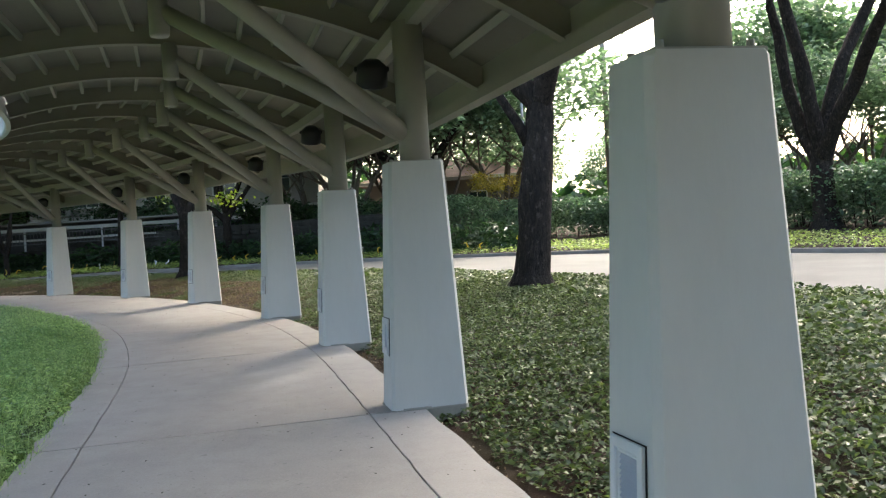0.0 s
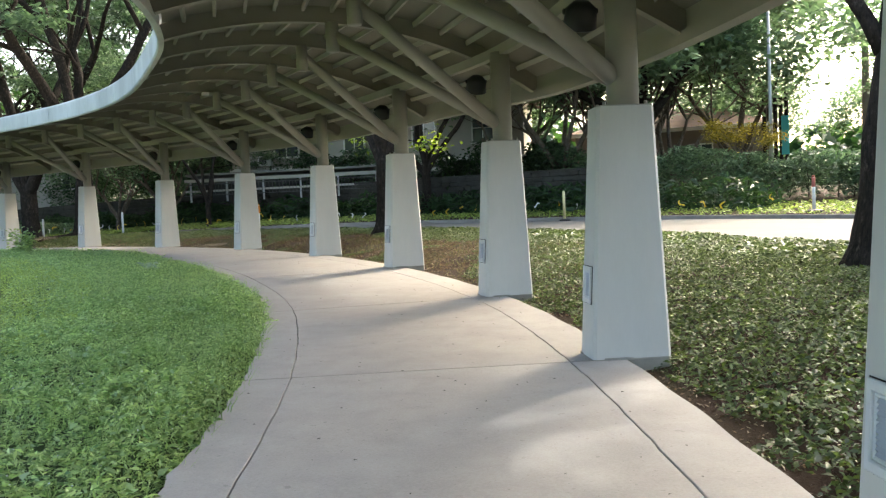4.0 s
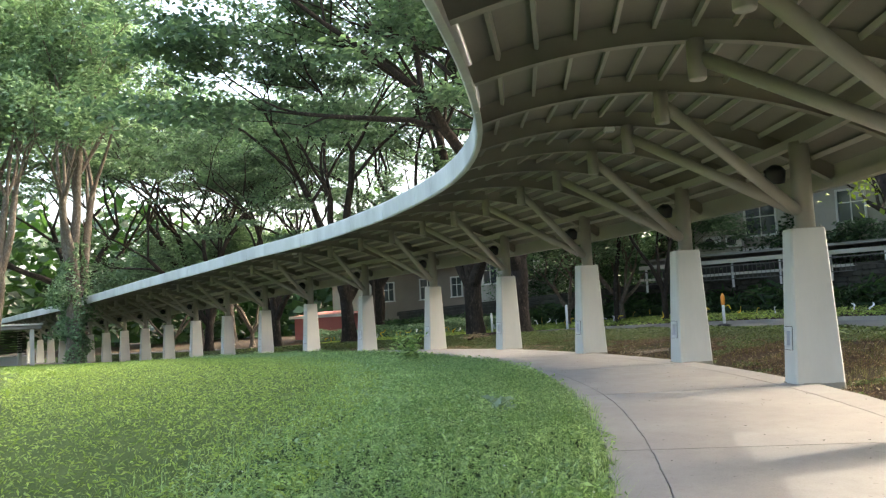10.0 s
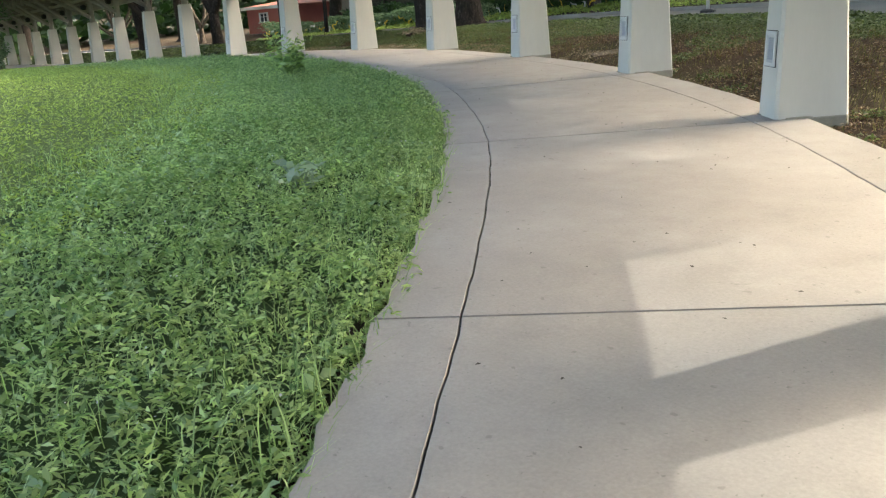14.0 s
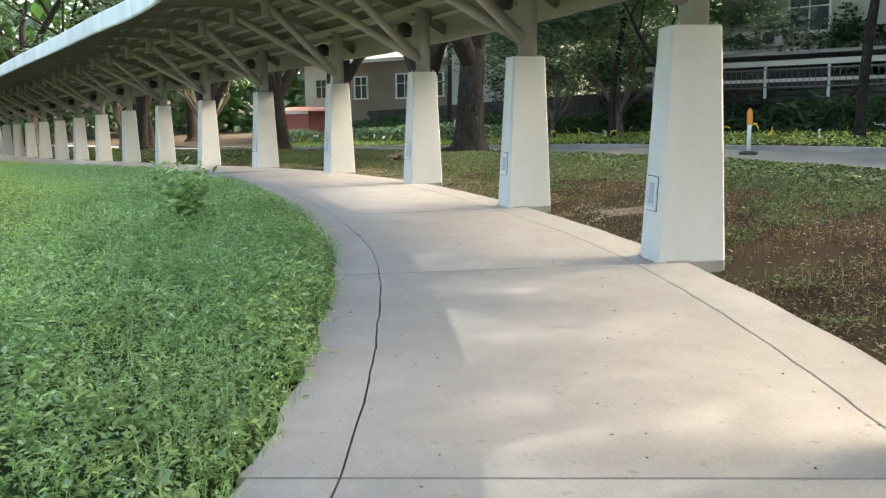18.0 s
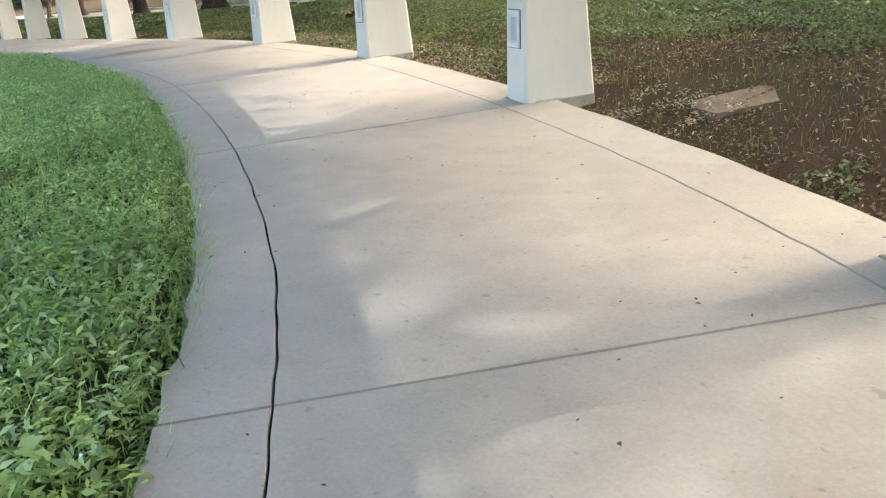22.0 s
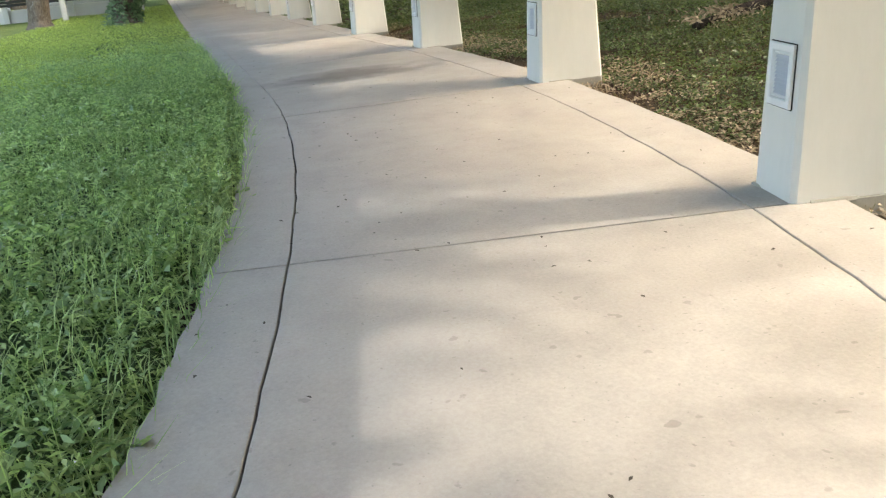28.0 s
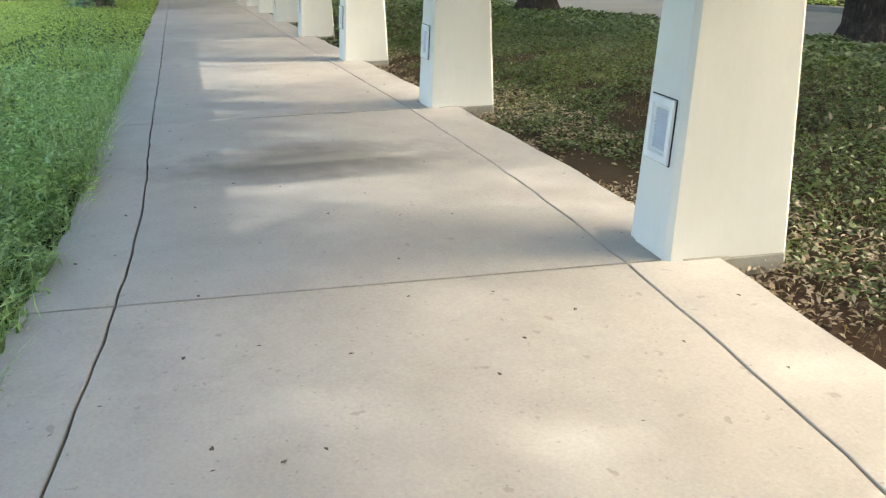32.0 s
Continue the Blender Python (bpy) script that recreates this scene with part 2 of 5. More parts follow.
PAVING = concrete_paving()
GROOVE = plain("dark_joint", (0.018, 0.016, 0.014), 0.95)
PIER_PAINT = plain("pier_paint", (0.545, 0.54, 0.50), 0.62, var=0.08, scale=3.5, bumps=0.18, stretch=(1, 1, 0.3))
PIER_FOOT = plain("bare_concrete", (0.25, 0.24, 0.205), 0.85, var=0.25, scale=8, bumps=0.4)
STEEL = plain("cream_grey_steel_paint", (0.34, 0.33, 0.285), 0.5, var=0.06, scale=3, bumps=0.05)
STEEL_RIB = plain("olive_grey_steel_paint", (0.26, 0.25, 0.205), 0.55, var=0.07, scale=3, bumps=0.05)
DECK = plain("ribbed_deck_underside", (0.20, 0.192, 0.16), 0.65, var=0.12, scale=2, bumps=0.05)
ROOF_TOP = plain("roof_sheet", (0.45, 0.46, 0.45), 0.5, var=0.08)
FASCIA = plain("white_fascia_paint", (0.54, 0.55, 0.54), 0.55, var=0.22, scale=3, bumps=0.05, stretch=(1, 1, 0.3))
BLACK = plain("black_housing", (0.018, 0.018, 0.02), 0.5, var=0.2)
LOUVRE = plain("grey_louvre", (0.40, 0.42, 0.46), 0.5, var=0.08, scale=10)
LOUVRE_FRAME = plain("white_louvre_frame", (0.60, 0.61, 0.60), 0.55, var=0.06, scale=10)
LENS = plain("frosted_lens", (0.55, 0.58, 0.62), 0.25, var=0.03)
SOIL = soil_material()
TURF = turf_material("turf", (0.11, 0.16, 0.05), (0.19, 0.25, 0.085))
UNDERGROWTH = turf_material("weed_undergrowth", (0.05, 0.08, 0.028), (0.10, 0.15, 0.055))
ROAD = plain("concrete_road", (0.135, 0.131, 0.125), 0.85, var=0.15, scale=2, bumps=0.3)
KERB = plain("kerb_concrete", (0.26, 0.24, 0.22), 0.9, var=0.25, scale=4, bumps=0.4)
GRASS = leaf_material("lawn_weed_leaf", (0.14, 0.25, 0.095), (0.49, 0.62, 0.295), (1.0, 1.1, 0.6))
GRASS_BROAD = leaf_material("broad_weed_leaf", (0.17, 0.28, 0.13), (0.42, 0.55, 0.30), (1.0, 1.1, 0.6))
GRASS_FAR = leaf_material("mown_grass_blade", (0.22, 0.31, 0.09), (0.46, 0.56, 0.18), (1.0, 1.1, 0.5))
COVER = leaf_material("ground_cover_leaf", (0.03, 0.052, 0.022), (0.125, 0.17, 0.075), (1.1, 1.15, 0.55), 0.42)
DRY = leaf_material("dry_leaf", (0.055, 0.037, 0.024), (0.20, 0.145, 0.098), (1.0, 0.9, 0.6), 0.7)
LEAF = leaf_material("rain_tree_leaf", (0.045, 0.085, 0.055), (0.145, 0.225, 0.13), (1.0, 1.1, 0.8))
# a lighter green, paled further to put distant haze into the colour
LEAF_BRIGHT = leaf_material("haze_paled_leaf", (0.095, 0.16, 0.095), (0.25, 0.35, 0.215), (1.0, 1.1, 0.8))
LEAF_YELLOW = leaf_material("yellow_leaf", (0.20, 0.18, 0.03), (0.42, 0.34, 0.06), (1.1, 1.0, 0.4))
DRY_PALE = leaf_material("bleached_dry_leaf", (0.20, 0.16, 0.12), (0.42, 0.36, 0.28), (1.0, 0.95, 0.8), 0.7)
STRAW = leaf_material("half_dry_grass", (0.07, 0.085, 0.035), (0.22, 0.21, 0.10), (1.0, 1.0, 0.6), 0.7)
LEAF_LIME = leaf_material("sunlit_lime_leaf", (0.16, 0.24, 0.04), (0.34, 0.44, 0.08), (1.2, 1.2, 0.4))
LEAF_PALE = leaf_material("pale_weed_leaf", (0.26, 0.34, 0.24), (0.42, 0.50, 0.38), (0.9, 1.0, 0.7))
LEAF_DARK = leaf_material("hedge_leaf", (0.015, 0.04, 0.018), (0.05, 0.10, 0.04), (1.0, 1.1, 0.5))
BARK = bark_material("dark_bark", (0.012, 0.010, 0.009), (0.045, 0.036, 0.030))
BARK_PALE = bark_material("grey_bark", (0.07, 0.055, 0.045), (0.19, 0.16, 0.13))
STONE = plain("dark_rubble_stone", (0.05, 0.047, 0.042), 0.95, var=0.35, scale=3, bumps=0.8)
MORTAR = plain("wall_mortar", (0.05, 0.045, 0.04), 0.95, var=0.3, scale=4, bumps=0.5)
PLASTER = plain("grey_plaster", (0.40, 0.385, 0.35), 0.85, var=0.10, scale=1.5)
PLASTER_TAN = plain("tan_plaster", (0.24, 0.20, 0.165), 0.85, var=0.12, scale=1.5)
PLASTER_WHITE = plain("white_plaster", (0.66, 0.65, 0.63), 0.8, var=0.08, scale=1.5)
PLASTER_PINK = plain("pink_red_paint", (0.42, 0.13, 0.11), 0.8, var=0.12, scale=1.5)
ROOF_RED = plain("red_roof_tile", (0.34, 0.12, 0.09), 0.8, var=0.2, scale=6, bumps=0.4)
ROOF_TILE = plain("weathered_brown_tile", (0.17, 0.10, 0.08), 0.85, var=0.3, scale=5, bumps=0.5)
ROOF_GREY = plain("grey_roof_sheet", (0.22, 0.21, 0.20), 0.7, var=0.15, scale=3)
TRIM = plain("white_trim", (0.68, 0.68, 0.66), 0.6, var=0.05)
GLASS = glass_material()
DARK_METAL = plain("dark_painted_metal", (0.10, 0.10, 0.10), 0.5, 0.2, var=0.15)
METAL = plain("galvanised_metal", (0.42, 0.43, 0.44), 0.4, 0.6, var=0.1)
WHITE_PLASTIC = plain("white_plastic", (0.70, 0.71, 0.71), 0.45, var=0.04)
ORANGE = plain("orange_plastic", (0.75, 0.26, 0.03), 0.5, var=0.08)
TAPE_YELLOW = plain("yellow_tape", (0.78, 0.55, 0.05), 0.45, var=0.08)
PALE_YELLOW = plain("pale_yellow_paint", (0.62, 0.55, 0.30), 0.55, var=0.1)
PLASTER_GREY = plain("weathered_grey_plaster", (0.42, 0.40, 0.36), 0.85, var=0.14, scale=1.5)
TEAL = plain("teal_banner", (0.05, 0.38, 0.36), 0.6, var=0.08)


# ---- mesh helpers ----
def mesh_of(name, verts, faces, material, smooth=False):
    me = bpy.data.meshes.new(name)
    verts = np.asarray(verts, np.float32)
    if isinstance(faces, np.ndarray):
        k = faces.shape[1]
        me.vertices.add(len(verts))
        me.vertices.foreach_set("co", verts.ravel())
        me.loops.add(faces.size)
        me.loops.foreach_set("vertex_index", faces.ravel().astype(np.int32))
        me.polygons.add(len(faces))
        me.polygons.foreach_set("loop_start", np.arange(0, faces.size, k, dtype=np.int32))
        me.update(calc_edges=True)
    else:
        me.from_pydata(verts.tolist(), [], faces)
        me.update()
    for m in (material if isinstance(material, (list, tuple)) else [material]):
        me.materials.append(m)
    if smooth:
        me.polygons.foreach_set("use_smooth", np.ones(len(me.polygons), bool))
    return me


def put(name, me, parent=None, m=None, label=""):
    ob = new(name, me)
    if parent is not None:
        ob.parent = parent
    if m is not None:
        ob.matrix_basis = m
    if label:
        ob["label"] = label
    return ob


def part(name, bm, material, parent=None, label="", smooth=False):
    me = bpy.data.meshes.new(name)
    bm.to_mesh(me)
    bm.free()
    me.materials.append(material)
    if smooth:
        me.polygons.foreach_set("use_smooth", np.ones(len(me.polygons), bool))
    return put(name, me, parent, None, label)


def box(bm, size, m=None, bevel=0.0):
    before = set(bm.verts)
    r = bmesh.ops.create_cube(bm, size=1.0)
    bmesh.ops.scale(bm, vec=size, verts=r["verts"])
    if bevel:
        edges = list({e for v in r["verts"] for e in v.link_edges})
        bmesh.ops.bevel(bm, geom=edges, offset=bevel, segments=2, affect="EDGES")
        verts = [v for v in bm.verts if v not in before]
    else:
        verts = r["verts"]
    if m is not None:
        bmesh.ops.transform(bm, matrix=m, verts=verts)
    for v in verts:
        v.tag = True
    return verts


def boxed(size, m=None, bevel=0.0):
    bm = bmesh.new()
    box(bm, size, m, bevel)
    return bm


def tube_arrays(points, radii, sides=10, caps=True):
    """Vertices and faces of a tube along points."""
    pts = np.asarray(points, float)
    radii = np.broadcast_to(np.asarray(radii, float), (len(pts),))
    tan = np.gradient(pts, axis=0)
    tan /= np.linalg.norm(tan, axis=1)[:, None] + 1e-9
    ref = np.array([0.0, 0.0, 1.0]) if abs(tan[0, 2]) < 0.9 else np.array([1.0, 0.0, 0.0])
    verts, faces = [], []
    a = np.linspace(0, 2 * math.pi, sides, endpoint=False)
    u = np.cross(tan[0], ref)
    u /= np.linalg.norm(u)
    for p, t, r in zip(pts, tan, radii):
        u = u - t * (u @ t)
        u /= np.linalg.norm(u) + 1e-9
        v = np.cross(t, u)
        verts.append(p + r * (np.cos(a)[:, None] * u + np.sin(a)[:, None] * v))
    verts = np.concatenate(verts)
    for i in range(len(pts) - 1):
        for j in range(sides):
            k = (j + 1) % sides
            faces.append((i * sides + j, i * sides + k, (i + 1) * sides + k, (i + 1) * sides + j))
    if caps:
        faces.append(tuple(range(sides))[::-1])
        faces.append(tuple(range((len(pts) - 1) * sides, len(pts) * sides)))
    return verts, faces


def tube(name, points, radii, material, parent=None, sides=10, label="", caps=True):
    v, f = tube_arrays(points, radii, sides, caps)
    return put(name, mesh_of(name, v, f, material, smooth=True), parent, None, label)


def sweep(name, s, profile, material, parent=None, label="", jitter=0.0, wave=None, smooth=False):
    """A closed profile of (w, z) carried along the stations s, capped at both ends."""
    s = np.asarray(s, float)
    n = len(profile)
    rows = []
    for i, t in enumerate(s):
        pr = np.asarray(profile, float).copy()
        if wave is not None:
            pr = wave(t, pr)
        rows.append(at(np.full(n, t), pr[:, 0], pr[:, 1]))
    v = np.concatenate(rows)
    f = []
    for i in range(len(s) - 1):
        for j in range(n):
            k = (j + 1) % n
            f.append((i * n + j, (i + 1) * n + j, (i + 1) * n + k, i * n + k))
    f.append(tuple(range(n)))
    f.append(tuple(range((len(s) - 1) * n, len(s) * n))[::-1])
    return put(name, mesh_of(name, v, f, material, smooth), parent, None, label)


def thing(name, place=(0, 0, 0), turn=0.0, label="", category="", group="", kind=""):
    ob = new(name)
    ob.empty_display_size = 0.2
    ob.matrix_basis = pose(*place, 0, 0, turn)
    return tagged(ob, label, category, group, kind)


def frame_at(s, w, z=0.0):
    """The pose at a plan place: x outwards along the walkway's outer side, y ahead."""
    p = at(s, w, z)
    return pose(float(p[0]), float(p[1]), float(p[2]), 0, 0, math.degrees(float(heading(s))))

# ---- ground: one sheet to the horizon ----
def build_ground():
    gx, gy = np.arange(-110, 61, 0.6), np.arange(-45, 96, 0.6)
    ring = np.array([30, 90, 250, 700, 2000])
    gx = np.concatenate([gx[0] - ring[::-1], gx, gx[-1] + ring])
    gy = np.concatenate([gy[0] - ring[::-1], gy, gy[-1] + ring])
    X, Y = np.meshgrid(gx, gy)
    cx, cy = np.clip(X, -110, 60).ravel(), np.clip(Y, -45, 95).ravel()
    # the earth lies a little lower under the sheet of turf
    z = ground_z(cx, cy) - np.interp(plan(cx, cy)[1], [6.0, 9.0], [0.0, 0.12])
    n = len(gx)
    i = np.arange((len(gy) - 1) * (n - 1))
    a = (i // (n - 1)) * n + i % (n - 1)
    f = np.stack([a, a + 1, a + n + 1, a + n], 1)
    me = mesh_of("ground", np.stack([X.ravel(), Y.ravel(), z], 1), f, SOIL, smooth=True)
    return tagged(put("ground", me), "brown earth and thin turf round the walkway", "ground", kind="structure")


build_ground()


# lawn: a turf sheet inside the curve, lapping the walkway's edge
def build_turf():
    bands = (([2.95, 3.02, 3.2, 4, 5, 6.2], UNDERGROWTH, "dark green undergrowth below the weeds of the lawn"), ([6.2, 7, 9, 12, 16, 20], TURF, "thick green lawn turf inside the curved walkway"))
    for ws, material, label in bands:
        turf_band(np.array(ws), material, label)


def turf_band(ws, material, label):
    st = np.arange(-5, 30, 0.2)
    rows = [at(np.full(len(ws), t), ws + float(drift(t)), mound(np.full(len(ws), t), ws) + np.interp(ws, [2.95, 3.02, 3.2, 4], [-0.2, -0.06, 0.02, 0.03])) for t in st]
    n = len(ws)
    i = np.arange((len(st) - 1) * (n - 1))
    a = (i // (n - 1)) * n + i % (n - 1)
    me = mesh_of("lawn", np.concatenate(rows), np.stack([a, a + 1, a + n + 1, a + n], 1), material, True)
    return tagged(put("lawn", me), label, "lawn", kind="structure")


build_turf()


def build_inner_lawn():
    gx, gy = np.arange(-85, 14.1, 1.0), np.arange(-30, 34.1, 1.0)
    X, Y = np.meshgrid(gx, gy)
    s, w = plan(X.ravel(), Y.ravel())
    z = level(s) + mound(s, w) + 0.02
    n = len(gx)
    i = np.arange((len(gy) - 1) * (n - 1))
    a = (i // (n - 1)) * n + i % (n - 1)
    f = np.stack([a, a + 1, a + n + 1, a + n], 1)
    f = f[w[f].min(1) > 17.5]
    me = mesh_of("lawn", np.stack([X.ravel(), Y.ravel(), z], 1), f, TURF, True)
    return tagged(put("lawn", me), "wide open green lawn beyond the walkway", "lawn", kind="structure")


build_inner_lawn()


# ---- concrete walkway in bays: inner border, middle slab, outer border ----
EDGE_IN, GROOVE_IN, GROOVE_OUT, EDGE_OUT = 3.05, 2.65, 0.195, -0.30
FIRST, LAST = -3, 24
JOINT = -0.085


def build_pavement():
    walkway = tagged(new("pavement"), "pale concrete walkway with dark curved joints and borders", "walkway", kind="structure")
    bed = sweep("joint_bed", np.arange(FIRST - 1, LAST + 1.01, 0.125), [(EDGE_IN - 0.12, -0.35), (EDGE_IN - 0.12, -0.05), (EDGE_OUT + 0.03, -0.05), (EDGE_OUT + 0.03, -0.35)],
                GROOVE, walkway)
    rnd = random.Random(4)
    strips = ((GROOVE_IN + 0.005, EDGE_IN, "border"), (GROOVE_OUT + 0.005, GROOVE_IN - 0.005, "slab"), (EDGE_OUT, GROOVE_OUT - 0.005, "border"))
    for k in range(FIRST - 1, LAST + 1):
        for lo, hi, name in strips:
            gap = 0.0021
            st = np.linspace(k + JOINT + gap, k + 1 + JOINT - gap, 25 if k < 12 else 5)
            b = 0.004
            prof = [(hi, -0.3), (hi, -b), (hi - b, 0), (lo + b, 0), (lo, -b), (lo, -0.3)]
            ph = rnd.random() * 9

            def worn(t, pr, hi=hi, ph=ph, name=name):
                inner = float(drift(t)) + 0.004 * math.sin(t * 29) + 0.003 * math.sin(t * 71)
                outer = 0.004 * math.sin(t * 37 + 2) + 0.003 * math.sin(t * 83)
                if hi == EDGE_IN:
                    pr[3:, 0] += inner
                    pr[:3, 0] += float(drift(t)) + 0.014 * math.sin(t * 31 + ph) + 0.012 * math.sin(t * 67 + ph * 2) + 0.008 * math.sin(t * 117 + ph * 5)
                elif name == "border":
                    pr[:3, 0] += outer
                    pr[3:, 0] += 0.01 * math.sin(t * 23 + ph)
                else:
                    pr[:3, 0] += inner
                    pr[3:, 0] += outer
                return pr
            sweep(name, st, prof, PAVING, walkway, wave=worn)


build_pavement()


# ---- piers ----
PIER_H = 2.19


def loft(rings):
    """A closed solid through rings of equal length, listed from the bottom up."""
    n = len(rings[0])
    v = [p for r in rings for p in r]
    f = [tuple(range(n))[::-1], tuple(range((len(rings) - 1) * n, len(rings) * n))]
    for i in range(len(rings) - 1):
        for j in range(n):
            k = (j + 1) % n
            f.append((i * n + j, i * n + k, (i + 1) * n + k, (i + 1) * n + j))
    return v, f


def cut_ring(x0, x1, y0, y1, c, z):
    """A rectangle with blunted corners at height z."""
    return [(x0 + c, y0, z), (x1 - c, y0, z), (x1, y0 + c, z), (x1, y1 - c, z), (x1 - c, y1, z), (x0 + c, y1, z), (x0, y1 - c, z), (x0, y0 + c, z)]


def pier_ring(z, c):
    u = z / PIER_H
    return cut_ring(0.12 * u, 0.70 - 0.075 * u, -0.44 + 0.055 * u, -0.055 * u, c, z)


def build_pier():
    pier = thing("concrete_pier", label="tapered off-white painted concrete pier beside the walkway", category="pier", group="walkway piers")
    v, f = loft([pier_ring(0.0, 0.03), pier_ring(0.03, 0.028), pier_ring(PIER_H - 0.02, 0.028), [(x, y, PIER_H) for x, y, _ in pier_ring(PIER_H, 0.04)]])
    put("body", mesh_of("body", v, f, PIER_PAINT), pier)
    v, f = loft([cut_ring(-0.002, 0.706, -0.446, 0.003, 0.03, -0.45), cut_ring(-0.001, 0.703, -0.443, 0.002, 0.03, -0.01), cut_ring(0.006, 0.694, -0.434, -0.006, 0.03, 0.004)])
    put("foot", mesh_of("foot", v, f, PIER_FOOT), pier, None, "bare stained concrete foot")
    fr = [(-0.018, -0.05), (0.1, -0.452), (0.3, -0.458), (0.36, -0.45), (0.36, -0.02), (0.26, 0.014), (0.12, 0.010), (-0.014, 0.016)]
    inner = [(-0.001, -0.05), (0.1, -0.44), (0.3, -0.442), (0.35, -0.43), (0.35, -0.01), (0.26, 0.001), (0.12, 0.001), (0.0, 0.001)]
    v, f = loft([[(x, y, -0.01) for x, y in fr], [(x * 0.5 + a * 0.5, y * 0.5 + b * 0.5, 0.006) for (x, y), (a, b) in zip(fr, inner)], [(a, b, 0.012) for a, b in inner]])
    put("mortar_fillet", mesh_of("mortar_fillet", v, f, PIER_FOOT), pier, None, "rough grey mortar round the pier's foot")
    lean = math.degrees(math.atan(0.12 / PIER_H))
    m = pose(0.035, -0.22, 0.64, 0, lean, 0)

    def ring_frame(outer, inner, front, back):
        """A flat frame with a bevelled lip: half sizes (y, z) of its outer and inner edge."""
        rows = [(*outer, back), (*outer, front + 0.004), (outer[0] - 0.006, outer[1] - 0.006, front), (inner[0] + 0.006, inner[1] + 0.006, front), (*inner, front + 0.006), (*inner, back)]
        v = [m @ Vector((x, k * a, q * b)) for a, b, x in rows for k, q in ((-1, -1), (1, -1), (1, 1), (-1, 1))]
        return v, [(i * 4 + j, i * 4 + (j + 1) % 4, ((i + 1) % 6) * 4 + (j + 1) % 4, ((i + 1) % 6) * 4 + j) for i in range(6) for j in range(4)]
    v, f = ring_frame((0.126, 0.162), (0.086, 0.120), -0.022, 0.03)
    lamp = put("louvre_light", mesh_of("louvre_light", v, f, LOUVRE_FRAME), pier, None, "white framed louvred step light")
    # thin dark ring that draws the shadow in the gap round the frame
    v, f = ring_frame((0.1295, 0.1655), (0.127, 0.163), -0.006, 0.03)
    put("gasket", mesh_of("gasket", v, f, GROOVE), lamp, None, "dark shadow line round the frame")
    v, f = ring_frame((0.084, 0.118), (0.070, 0.104), -0.014, 0.02)
    put("inner_frame", mesh_of("inner_frame", v, f, LOUVRE_FRAME), lamp)
    bm = boxed((0.006, 0.145, 0.212), m @ pose(0.006, 0, 0))
    part("lens", bm, LENS, lamp)
    slat = boxed((0.004, 0.139, 0.02), pose(0, 0, 0, 0, 38, 0))
    me = bpy.data.meshes.new("slat")
    slat.to_mesh(me)
    slat.free()
    me.materials.append(LOUVRE)
    for i in range(10):
        put("slat", me, lamp, m @ pose(-0.004, 0, -0.0925 + i * 0.0205))
    return pier


first_pier = build_pier()
first_pier.matrix_basis = frame_at(FIRST, 0)
for k in range(FIRST + 1, LAST + 1):
    copy_thing(first_pier, frame_at(k, 0))

# ---- canopy: arched ribs on braced posts ----
CROWN_W, CROWN_Z, ARC = 2.2, 4.05, 6.87
INNER_W, OUTER_W = 4.2, -1.5


def arc_z(w, lift=0.0):
    return CROWN_Z - ARC + math.sqrt((ARC + lift) ** 2 - (w - CROWN_W) ** 2)


